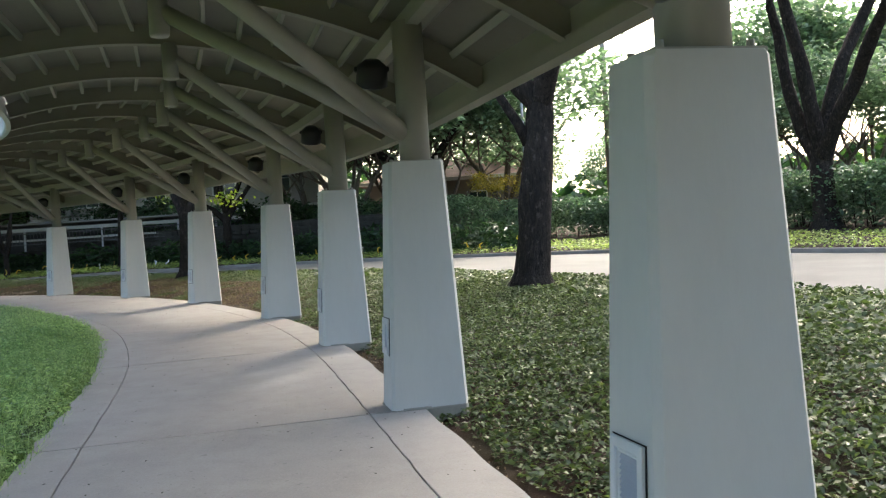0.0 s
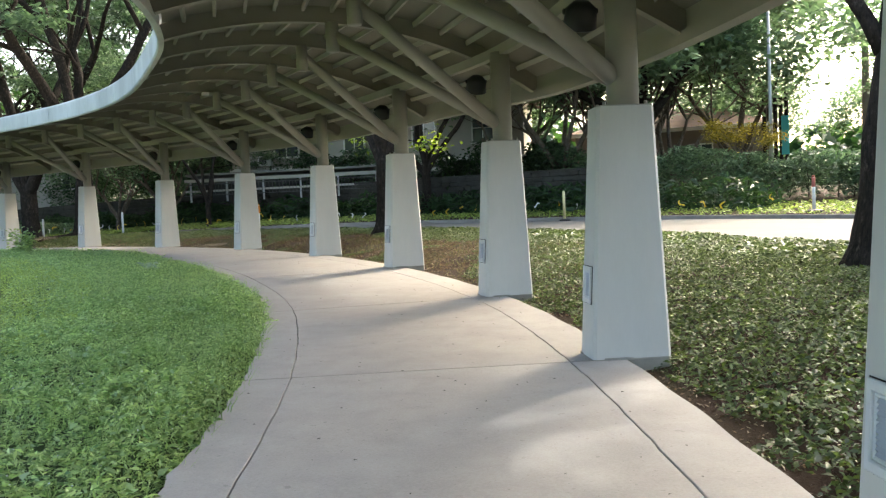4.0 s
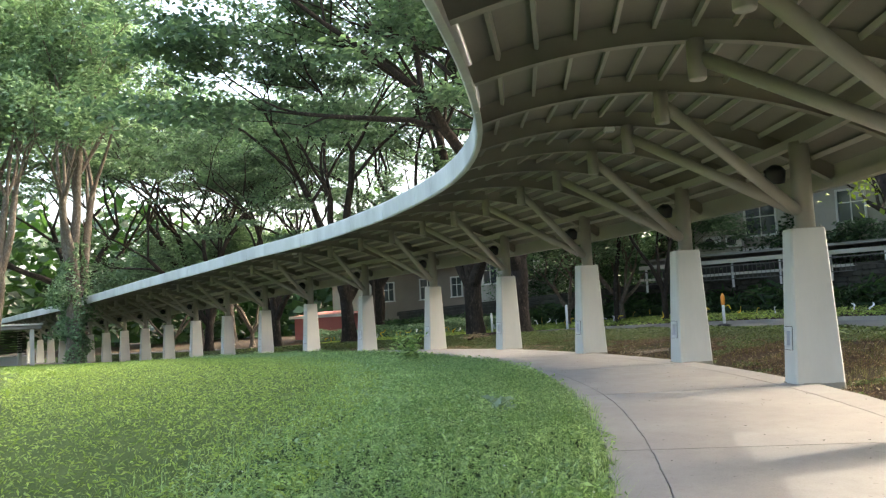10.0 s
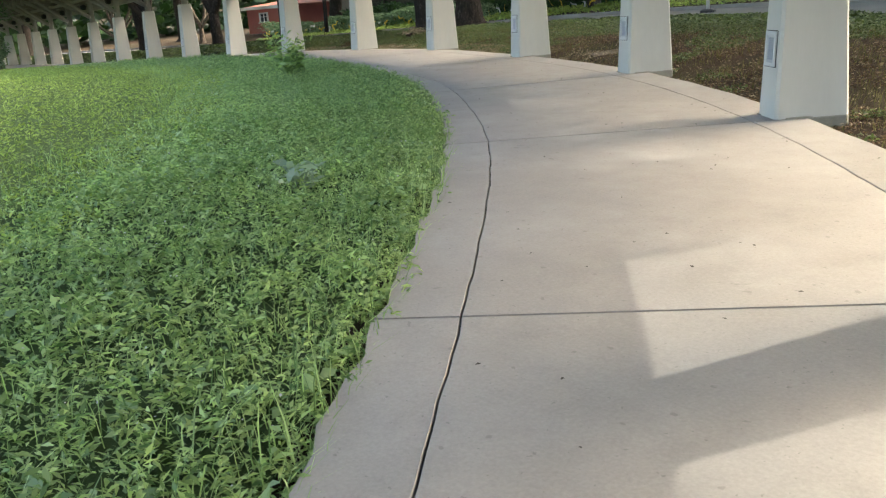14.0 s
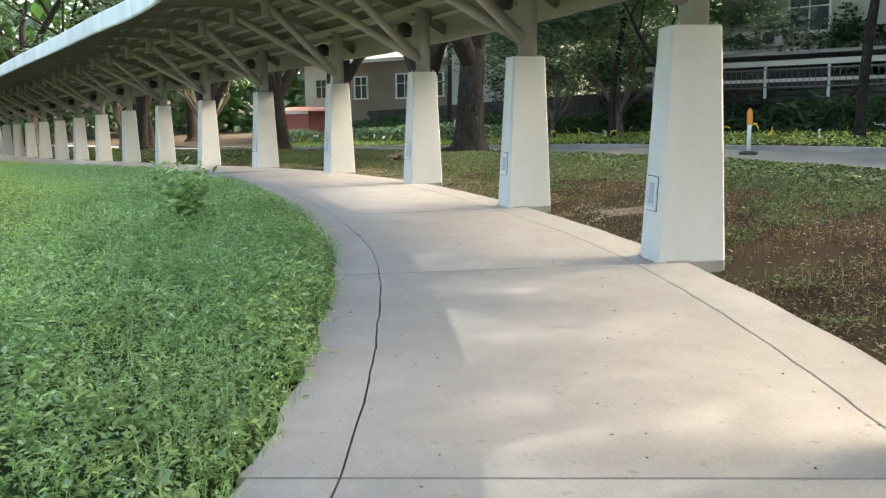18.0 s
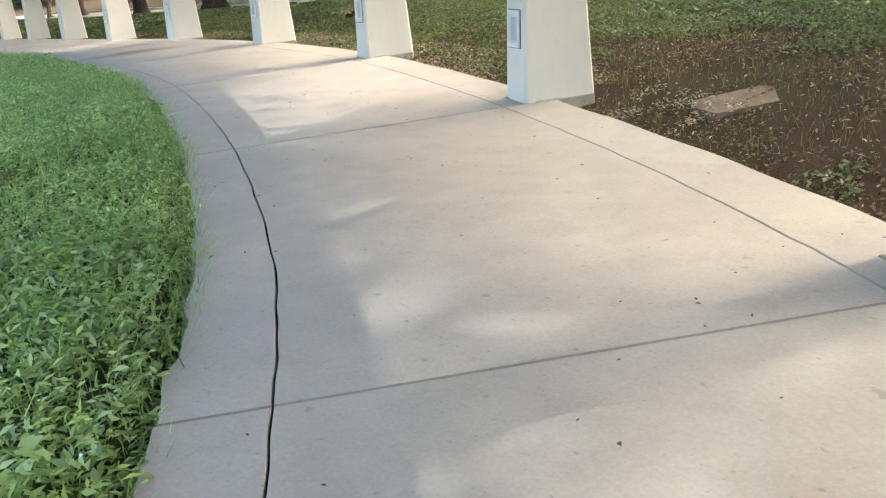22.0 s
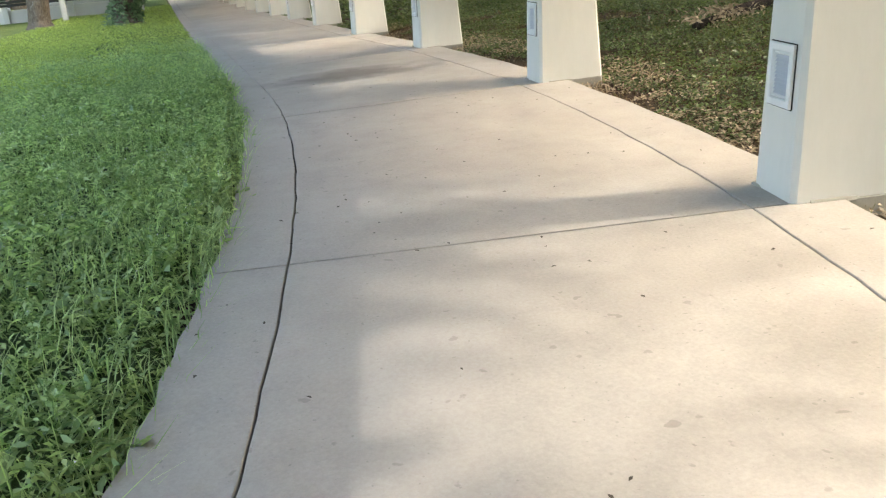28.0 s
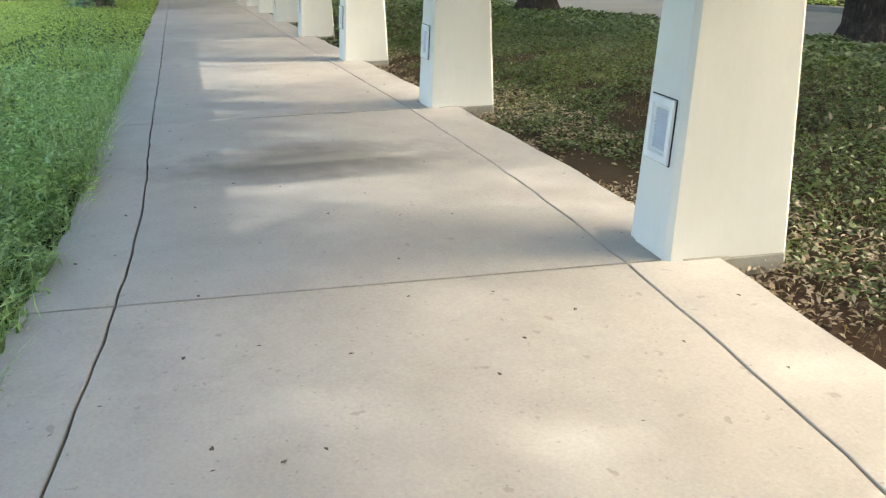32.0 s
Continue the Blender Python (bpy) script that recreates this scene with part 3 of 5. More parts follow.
def build_canopy():
    canopy = tagged(new("walkway_canopy"), "long curved grey steel canopy with arched ribs over the walkway", "canopy")
    ws = np.linspace(INNER_W - 0.02, OUTER_W + 0.08, 25)
    # rib: web and bottom flange in one bent plate section
    verts, faces = [], []
    for w in ws:
        d = 0.25 if w < 4 else 0.22
        n = np.array([w - CROWN_W, 0, math.sqrt(ARC ** 2 - (w - CROWN_W) ** 2)])
        n /= np.linalg.norm(n)
        base = np.array([-w, 0, arc_z(w)])
        up = np.array([-n[0], 0, n[2]])
        for y, h in ((-0.065, 0), (0.065, 0), (0.065, 0.012), (0.008, 0.012), (0.008, d), (-0.008, d), (-0.008, 0.012), (-0.065, 0.012)):
            verts.append(base + up * h + np.array([0, y, 0]))
    for i in range(len(ws) - 1):
        for j in range(8):
            k = (j + 1) % 8
            faces.append((i * 8 + j, i * 8 + k, (i + 1) * 8 + k, (i + 1) * 8 + j))
    faces += [tuple(range(8))[::-1], tuple(range((len(ws) - 1) * 8, len(ws) * 8))]
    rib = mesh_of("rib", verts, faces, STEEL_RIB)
    stub_v, stub_f = tube_arrays([(-1.8, 0, 3.62), (-1.8, 0, 3.64), (-1.8, 0, 4.06)], [0.088, 0.098, 0.098], 14)
    stub = mesh_of("stub", stub_v, stub_f, STEEL, True)
    post_v, post_f = tube_arrays([(0.40, -0.22, 2.2), (0.40, -0.22, 3.46)], 0.14, 20)
    post = mesh_of("post", post_v, post_f, STEEL, True)
    bm = boxed((0.46, 0.30, 0.022), pose(0.385, -0.22, 2.191), 0.004)
    plate = bpy.data.meshes.new("base_plate")
    bm.to_mesh(plate)
    bm.free()
    plate.materials.append(STEEL)
    bolt_v, bolt_f = tube_arrays([(0, 0, 0), (0, 0, 0.03)], 0.016, 8)
    bolt = mesh_of("bolt", bolt_v, bolt_f, STEEL)
    unit = boxed((1, 1, 1))
    purlin = bpy.data.meshes.new("purlin")
    unit.to_mesh(purlin)
    unit.free()
    purlin.materials.append(STEEL)
    stations = []
    for k in range(FIRST, LAST + 1):
        m = frame_at(k, 0)
        put("post", post, canopy, m)
        pl = put("base_plate", plate, canopy, m)
        for x in (0.2, 0.57):
            for y in (-0.33, -0.11):
                put("bolt", bolt, pl, pose(x, y, 2.203))
        foot = m @ Vector((0.36, -0.22, 2.42))
        for side in (-0.25, 0.25):
            s = k - 0.046 + side
            stations.append(s)
            mr = frame_at(s, 0)
            put("rib", rib, canopy, mr)
            put("stub", stub, canopy, mr)
            head = mr @ Vector((-1.76, 0, 3.86))
            tube("brace", [foot, head], 0.082, STEEL, canopy, 14)
    # purlins between the ribs
    loose_v, loose_f = [], []
    count = 0
    for s0, s1 in zip(stations[:-1], stations[1:]):
        for w in np.linspace(INNER_W - 0.3, OUTER_W + 0.35, 13):
            z = arc_z(w, 0.2)
            a, b = Vector(at(s0, w, z)), Vector(at(s1, w, z))
            mm = Matrix.Translation((a + b) / 2) @ (b - a).to_track_quat("Y", "Z").to_matrix().to_4x4() @ pose(0, 0, 0, 0, math.degrees(math.asin((w - CROWN_W) / ARC)), 0) @ Matrix.Diagonal((0.045, (b - a).length - 0.02, 0.075, 1))
            if 1.0 < s0 < 6.8 and count < 300:
                count += 1
                put("purlin", purlin, canopy, mm)
            else:
                base = len(loose_v)
                loose_v += [mm @ v.co for v in purlin.vertices]
                loose_f += [tuple(base + i for i in p.vertices) for p in purlin.polygons]
    tagged(put("purlin", mesh_of("purlins", [tuple(v) for v in loose_v], loose_f, STEEL), canopy), kind="stuff")
    # roof deck, longitudinal beams, gutter and fascia
    for k in range(FIRST, LAST + 1):
        st = np.linspace(k - 0.546, k + 0.454, 9)
        wl = np.linspace(INNER_W, OUTER_W, 20)
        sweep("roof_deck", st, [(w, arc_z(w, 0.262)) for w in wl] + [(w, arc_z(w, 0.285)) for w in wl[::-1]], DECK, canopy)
        sweep("roof_sheet", st, [(w, arc_z(w, 0.288)) for w in wl] + [(w, arc_z(w, 0.31)) for w in wl[::-1]], ROOF_TOP, canopy)
        sweep("eave_beam", st, [(-0.36, 3.42), (-0.36, 3.56), (-0.48, 3.56), (-0.48, 3.42)], STEEL, canopy)
        sweep("gutter", st, [(OUTER_W + 0.1, 2.93), (OUTER_W + 0.1, 3.06), (OUTER_W + 0.02, 3.06), (OUTER_W + 0.02, 3.36), (OUTER_W - 0.09, 3.36), (OUTER_W - 0.07, 2.93)], STEEL, canopy)
        for half in range(3):
            sf = np.linspace(k - 0.546 + half / 3 + 0.0022, k - 0.546 + (half + 1) / 3 - 0.0022, 5)
            sweep("fascia_panel", sf, [(4.19, 3.71), (4.26, 3.70), (4.285, 3.73), (4.285, 4.10), (4.25, 4.15), (4.17, 4.16), (4.17, 4.13), (4.235, 4.10), (4.245, 3.75), (4.19, 3.74)], FASCIA, canopy)
    return canopy


build_canopy()


def build_floodlight():
    lamp = thing("floodlight", label="small black floodlight fixed under the canopy beside a post", category="floodlight", group="canopy floodlights")
    v, f = tube_arrays([(0, 0, -0.14), (0, 0, -0.13), (0, 0, 0.04), (0, 0, 0.1)], [0.13, 0.15, 0.14, 0.07], 16)
    put("housing", mesh_of("housing", v, f, BLACK, True), lamp, pose(0, 0, 0, 25, 0, 0))
    part("bracket", boxed((0.05, 0.32, 0.04), pose(0, 0.17, 0.06), 0.006), BLACK, lamp)
    part("yoke", boxed((0.32, 0.03, 0.05), pose(0, 0.02, 0.02), 0.006), BLACK, lamp)
    v, f = tube_arrays([(0, 0, -0.146), (0, 0, -0.141)], 0.115, 16)
    put("lens", mesh_of("lens", v, f, LENS), lamp, pose(0, 0, 0, 25, 0, 0))
    return lamp


lamp0 = build_floodlight()
lamp0.matrix_basis = frame_at(FIRST, 0) @ pose(0.08, -0.1, 3.05)
for k in range(FIRST + 1, LAST + 1):
    copy_thing(lamp0, frame_at(k, 0) @ pose(0.08, -0.1, 3.05))
for s in (5.19, 10.2):
    jb = thing("junction_box", at(s, 2.1, 4.0), math.degrees(float(heading(s))), "small white junction box under a canopy rib", "junction box")
    part("body", boxed((0.16, 0.12, 0.07), None, 0.008), WHITE_PLASTIC, jb)
    part("cover", boxed((0.12, 0.09, 0.012), pose(0, 0, -0.04), 0.003), LENS, jb)

# ---- road, kerb ----
def ribbon(name, s, w0, w1, z0, z1, material, label, category):
    s = np.asarray(s, float)
    n = 6
    rows = [at(np.full(n, t), np.linspace(a, b, n), np.linspace(z0, z1, n)) for t, a, b in zip(s, w0(s), w1(s))]
    v = np.concatenate(rows)
    i = np.arange((len(s) - 1) * (n - 1))
    a = (i // (n - 1)) * n + i % (n - 1)
    me = mesh_of(name, v, np.stack([a, a + 1, a + n + 1, a + n], 1), material, True)
    return tagged(put(name, me), label, category, kind="structure")


ST = np.arange(-4.9, 30, 0.25)
ribbon("road", ST, road_near, road_far, 0.17, 0.20, ROAD, "sunlit pale concrete road with leaf shadows", "road")


def kerb(name, edge, z, h):
    rows = []
    prof = np.array([(-0.09, -0.3), (-0.09, h - 0.02), (-0.07, h), (0.07, h), (0.09, h - 0.02), (0.09, -0.3)])
    for t in ST:
        rows.append(at(np.full(6, t), edge(t) + prof[:, 0], z + prof[:, 1]))
    v = np.concatenate(rows)
    f = [(i * 6 + j, (i + 1) * 6 + j, (i + 1) * 6 + j + 1, i * 6 + j + 1) for i in range(len(ST) - 1) for j in range(5)]
    tagged(put(name, mesh_of(name, v, f, KERB)), "weathered concrete kerb along the road", "kerb", kind="structure")


kerb("kerb_far", lambda t: float(road_far(t)) - 0.08, 0.2, 0.14)
kerb("kerb_near", lambda t: float(road_near(t)) + 0.08, 0.17, 0.04)

# ---- leaves, grass, trees ----


def leaf_quads(centres, size, rng, tilt=0.6, aspect=0.45):
    """Diamond leaves: a small quad at each centre, randomly turned; size may be one number or one each."""
    n = len(centres)
    size = np.broadcast_to(np.asarray(size, float), (n,))[:, None] * rng.uniform(0.65, 1.35, (n, 1))
    a = rng.uniform(0, 2 * math.pi, n)
    nrm = np.stack([rng.normal(0, tilt, n), rng.normal(0, tilt, n), np.ones(n)], 1)
    nrm /= np.linalg.norm(nrm, axis=1)[:, None]
    u = np.stack([np.cos(a), np.sin(a), np.zeros(n)], 1)
    u -= nrm * (u * nrm).sum(1)[:, None]
    u /= np.linalg.norm(u, axis=1)[:, None]
    v = np.cross(nrm, u)
    droop = nrm * size * 0.12
    q = np.stack([centres - u * size / 2 - droop, centres - v * size * aspect / 2, centres + u * size / 2 - droop, centres + v * size * aspect / 2], 1)
    return q.reshape(-1, 3), np.arange(4 * n).reshape(n, 4)


def blade_tris(roots, height, rng, lean=0.5, width=0.006):
    """Grass blades: a bent strip of two quads each."""
    n = len(roots)
    h = np.broadcast_to(np.asarray(height, float), (n,)) * rng.uniform(0.5, 1.3, n)
    a = rng.uniform(0, 2 * math.pi, n)
    d = np.stack([np.cos(a), np.sin(a), np.zeros(n)], 1)
    side = np.stack([-np.sin(a), np.cos(a), np.zeros(n)], 1) * width * rng.uniform(0.7, 1.5, (n, 1))
    out = d * (h * lean * rng.uniform(0.2, 1.2, n))[:, None]
    mid = roots + out * 0.35 + np.stack([np.zeros(n), np.zeros(n), h * 0.6], 1)
    tip = roots + out + np.stack([np.zeros(n), np.zeros(n), h * 0.95], 1)
    v = np.stack([roots - side, roots + side, mid - side * 0.8, mid + side * 0.8, tip - side * 0.12, tip + side * 0.12], 1).reshape(-1, 3)
    return v, (np.arange(n)[:, None, None] * 6 + np.array([[0, 1, 3, 2], [2, 3, 5, 4]])).reshape(-1, 4)


def scatter(n, s0, s1, w0, w1, rng, power=1.0):
    """Random plan places between two lines."""
    s = rng.uniform(s0, s1, n)
    w = w0 + (w1 - w0) * rng.uniform(0, 1, n) ** power
    return s, w


def value_noise(x, y, scale, seed):
    """Smooth random field between 0 and 1."""
    r = np.random.default_rng(seed).uniform(0, 1, (64, 64))
    u, v = x / scale, y / scale
    i, j = np.floor(u).astype(int), np.floor(v).astype(int)
    a, b = u - i, v - j
    a, b = a * a * (3 - 2 * a), b * b * (3 - 2 * b)
    return (r[i % 64, j % 64] * (1 - a) + r[(i + 1) % 64, j % 64] * a) * (1 - b) + (r[i % 64, (j + 1) % 64] * (1 - a) + r[(i + 1) % 64, (j + 1) % 64] * a) * b


def stuff(name, v, f, material, label, category):
    return tagged(put(name, mesh_of(name, v, f, material)), label, category, kind="stuff")


def ground_points(s, w, lift=0.0):
    return at(s, w, mound(s, w) + lift)


def build_lawn():
    rng = np.random.default_rng(21)
    # low weeds close to the walkway, in uneven mounds
    s, w = scatter(34000, -1.6, 10.8, 2.99, 5.8, rng, 1.35)
    w = w + drift(s)
    p = ground_points(s, w)
    edge = w - drift(s) - 2.96
    tuft = value_noise(p[:, 0], p[:, 1], 0.75, 3) * 0.55 + value_noise(p[:, 0], p[:, 1], 0.24, 4) * 0.45
    keep = tuft + np.clip(edge / 0.5, 0, 0.5) > 0.32
    p, tuft, edge = p[keep], tuft[keep], edge[keep]
    tall = (0.04 + 0.24 * tuft * np.clip(edge / 0.3, 0.35, 1)) * rng.uniform(0.65, 1.25, len(p))
    lean = rng.normal(0, 0.06, (len(p), 2))
    each = 8
    up = rng.uniform(0.3, 1.0, (len(p), each))
    ang = rng.uniform(0, 2 * math.pi, (len(p), each))
    out = rng.uniform(0.01, 0.04, (len(p), each))
    c = np.stack([p[:, None, 0] + lean[:, None, 0] * up + np.cos(ang) * out, p[:, None, 1] + lean[:, None, 1] * up + np.sin(ang) * out, p[:, None, 2] + tall[:, None] * up], -1).reshape(-1, 3)
    v, f = leaf_quads(c, np.repeat(0.036 + 0.034 * tuft * rng.uniform(0.5, 1.4, len(p)), each), rng, 0.8, 0.32)
    stuff("lawn_weeds", v, f, GRASS, "leafy green weed sprigs standing in the lawn", "weeds")
    s, w = scatter(105000, -1.6, 10.8, 3.0, 6.6, rng, 1.1)
    w = w + drift(s)
    p = ground_points(s, w)
    tuft = value_noise(p[:, 0], p[:, 1], 0.75, 3) * 0.55 + value_noise(p[:, 0], p[:, 1], 0.24, 4) * 0.45
    top = 0.02 + 0.13 * tuft * np.clip((w - drift(s) - 2.96) / 0.25, 0.3, 1)
    p[:, 2] += top * rng.uniform(0.2, 1.0, len(p)) ** 0.6
    v, f = leaf_quads(p, 0.034 + 0.026 * tuft, rng, 0.6, 0.36)
    stuff("lawn_weeds", v, f, GRASS, "dense low green weeds filling the lawn beside the walkway", "weeds")
    # broader leaves here and there
    s, w = scatter(5200, -1.4, 10.8, 3.1, 6.0, rng, 1.2)
    p = ground_points(s, w + drift(s))
    keep = value_noise(p[:, 0], p[:, 1], 1.1, 61) > 0.5
    p = p[keep]
    p[:, 2] += 0.05 + 0.13 * value_noise(p[:, 0], p[:, 1], 0.75, 3)
    v, f = leaf_quads(p, 0.085, rng, 0.5, 0.55)
    stuff("lawn_weeds", v, f, GRASS_BROAD, "broader green weed leaves among the low growth", "weeds")
    s, w = scatter(34000, -1.6, 11.5, 3.0, 7.0, rng, 1.6)
    p = ground_points(s, w + drift(s))
    v, f = blade_tris(p, 0.12 + 0.14 * value_noise(p[:, 0], p[:, 1], 0.9, 6), rng, 0.9, 0.0026)
    stuff("lawn_grass", v, f, GRASS, "long thin green grass blades at the walkway edge", "grass")
    s, w = scatter(6000, 6.0, 11.8, 3.02, 4.6, rng, 1.8)
    p = ground_points(s, w + drift(s))
    v, f = blade_tris(p, 0.11 + 0.16 * value_noise(p[:, 0], p[:, 1], 0.7, 7), rng, 1.1, 0.0028)
    stuff("lawn_grass", v, f, GRASS, "long wispy grass hanging over the walkway edge", "grass")
    s, w = scatter(3200, -1.0, 11.0, 3.1, 6.5, rng, 1.2)
    p = ground_points(s, w + drift(s))
    p[:, 2] += 0.07 + 0.17 * value_noise(p[:, 0], p[:, 1], 0.75, 3)
    v, f = leaf_quads(p, 0.012, rng, 0.6, 0.9)
    stuff("lawn_flecks", v, f, TRIM, "tiny white flecks dotted over the lawn", "flowers")
    # middle and far lawn
    s, w = scatter(130000, -3, 13, 5.4, 13.0, rng, 1.3)
    p = ground_points(s, w, 0.02)
    v, f = leaf_quads(p + rng.uniform(0, 0.1, (len(p), 1)) * np.array([0, 0, 1]), 0.055, rng, 1.3, 0.3)
    s, w = scatter(60000, 9.8, 20, 3.05, 9.0, rng)
    p = ground_points(s, w)
    p[:, 2] += rng.uniform(0.0, 0.14, len(p))
    v2, f2 = leaf_quads(p, 0.075, rng, 1.2, 0.3)
    stuff("lawn_grass", np.concatenate([v, v2]), np.concatenate([f, f2 + len(v)]), GRASS_FAR, "bright green mown lawn grass", "grass")
    x = rng.uniform(-75, 5, 45000)
    y = rng.uniform(-15, 34, 45000)
    ss, ww = plan(x, y)
    keep = ww > 12
    x, y, ss, ww = x[keep], y[keep], ss[keep], ww[keep]
    p = np.stack([x, y, level(ss) + mound(ss, ww) + rng.uniform(0, 0.14, len(x))], 1)
    v, f = leaf_quads(p, 0.15, rng, 1.2, 0.35)
    stuff("lawn_grass", v, f, GRASS_FAR, "bright green open lawn in the sun", "grass")


def bare_earth(s, w):
    """How bare the bank is: 0 where leaves close over the ground, 1 on open soil."""
    strip = np.interp(w, [-2.6, -1.4, -0.8, -0.35], [0.0, 0.12, 0.35, 0.75])
    open_soil = np.interp(s, [2.4, 3.2, 4.2, 6.2, 6.9, 7.3, 8.0, 8.6, 9.2], [0.0, 0.25, 0.75, 0.75, 0.62, 0.35, 0.25, 0.4, 0.3]) * np.interp(w, [-4.2, -3.0, -1.8], [0.0, 0.75, 1.0])
    return np.clip(np.maximum(strip, open_soil), 0, 0.8)


def build_cover():
    rng = np.random.default_rng(31)
    s, w = scatter(300000, -1.5, 11.5, -0.32, -4.4, rng, 0.9)
    p = ground_points(s, w)
    fld = value_noise(p[:, 0], p[:, 1], 1.6, 8) * 0.55 + value_noise(p[:, 0], p[:, 1], 0.45, 9) * 0.45
    keep = fld > bare_earth(s, w) * 0.95
    p, fld = p[keep], fld[keep]
    lump = value_noise(p[:, 0], p[:, 1], 0.35, 10)
    p[:, 2] += rng.uniform(0.1, 1.0, len(p)) * (0.025 + 0.09 * lump)
    v, f = leaf_quads(p, np.interp(s[keep], [1.5, 4.0], [0.06, 0.046]), rng, 0.6, 0.5)
    stuff("ground_cover", v, f, COVER, "low leafy ground cover with bare earth patches", "ground cover")
    s, w = scatter(95000, -2.5, 13, -4.2, -7.9, rng)
    p = ground_points(s, w)
    p = p[w > road_near(s) + 0.2]
    p[:, 2] += rng.uniform(0.0, 1.0, len(p)) * (0.03 + 0.12 * value_noise(p[:, 0], p[:, 1], 0.6, 10))
    v, f = leaf_quads(p, 0.11, rng, 0.5, 0.55)
    stuff("ground_cover", v, f, COVER, "leafy green ground cover between the walkway and the road", "ground cover")
    s, w = scatter(110000, -1.0, 11.5, -0.3, -3.8, rng, 0.9)
    keep = rng.uniform(0, 1, len(s)) < bare_earth(s, w) * 1.8 * np.interp(s, [1.0, 3.4], [0.15, 0.8])
    s, w = s[keep], w[keep]
    p = ground_points(s, w, 0.022)
    keep = value_noise(p[:, 0], p[:, 1], 0.8, 13) > 0.3
    p = p[keep]
    v, f = leaf_quads(p, 0.04, rng, 0.45, 0.45)
    stuff("leaf_litter", v, f, DRY, "brown fallen leaves scattered on bare earth", "leaf litter")
    s, w = scatter(40000, 11.3, 25, -0.3, -7.0, rng)
    p = ground_points(s, w)
    p = p[w > road_near(s) + 0.2]
    p[:, 2] += rng.uniform(0.0, 0.12, len(p))
    v, f = leaf_quads(p, 0.13, rng, 0.6, 0.5)
    stuff("ground_cover", v, f, COVER, "dark green ground cover beside the far walkway", "ground cover")
    s, w = scatter(12000, 0.0, 11.5, -0.3, -3.6, rng, 0.9)
    keep = rng.uniform(0, 1, len(s)) < bare_earth(s, w) + 0.12
    p = ground_points(s[keep], w[keep], 0.035)
    s, w = scatter(16000, 6.6, 11.2, -0.3, -1.25, rng, 1.2)
    q = ground_points(s, w, 0.05)
    q[:, 2] += rng.uniform(-0.02, 0.03, len(q))
    q = q[value_noise(q[:, 0], q[:, 1], 0.9, 21) * 0.6 + value_noise(q[:, 0], q[:, 1], 0.25, 22) * 0.4 > 0.52]
    p = np.concatenate([p, q])
    v, f = leaf_quads(p, 0.042, rng, 0.5, 0.4)
    stuff("leaf_litter", v, f, DRY_PALE, "pale bleached fallen leaves scattered on the earth", "leaf litter")
    s, w = scatter(30000, 3.4, 11.5, -0.26, -4.0, rng, 0.8)
    p = ground_points(s, w)
    keep = value_noise(p[:, 0], p[:, 1], 0.7, 15) > 0.42
    v, f = blade_tris(p[keep], 0.06 + 0.06 * value_noise(p[keep, 0], p[keep, 1], 1.1, 16), rng, 0.9, 0.0022)
    stuff("dry_grass", v, f, STRAW, "thin half-dry grass on the bare earth of the bank", "grass")
    s = rng.uniform(-4, 16, 42000)
    w = road_far(s) - rng.uniform(0.25, 6.0, len(s))
    p = ground_points(s, w)
    p[:, 2] += rng.uniform(0.0, 0.13, len(p))
    v, f = leaf_quads(p, 0.13, rng, 0.5, 0.5)
    stuff("verge_grass", v, f, GRASS_FAR, "sunlit grass verge behind the road kerb", "grass")


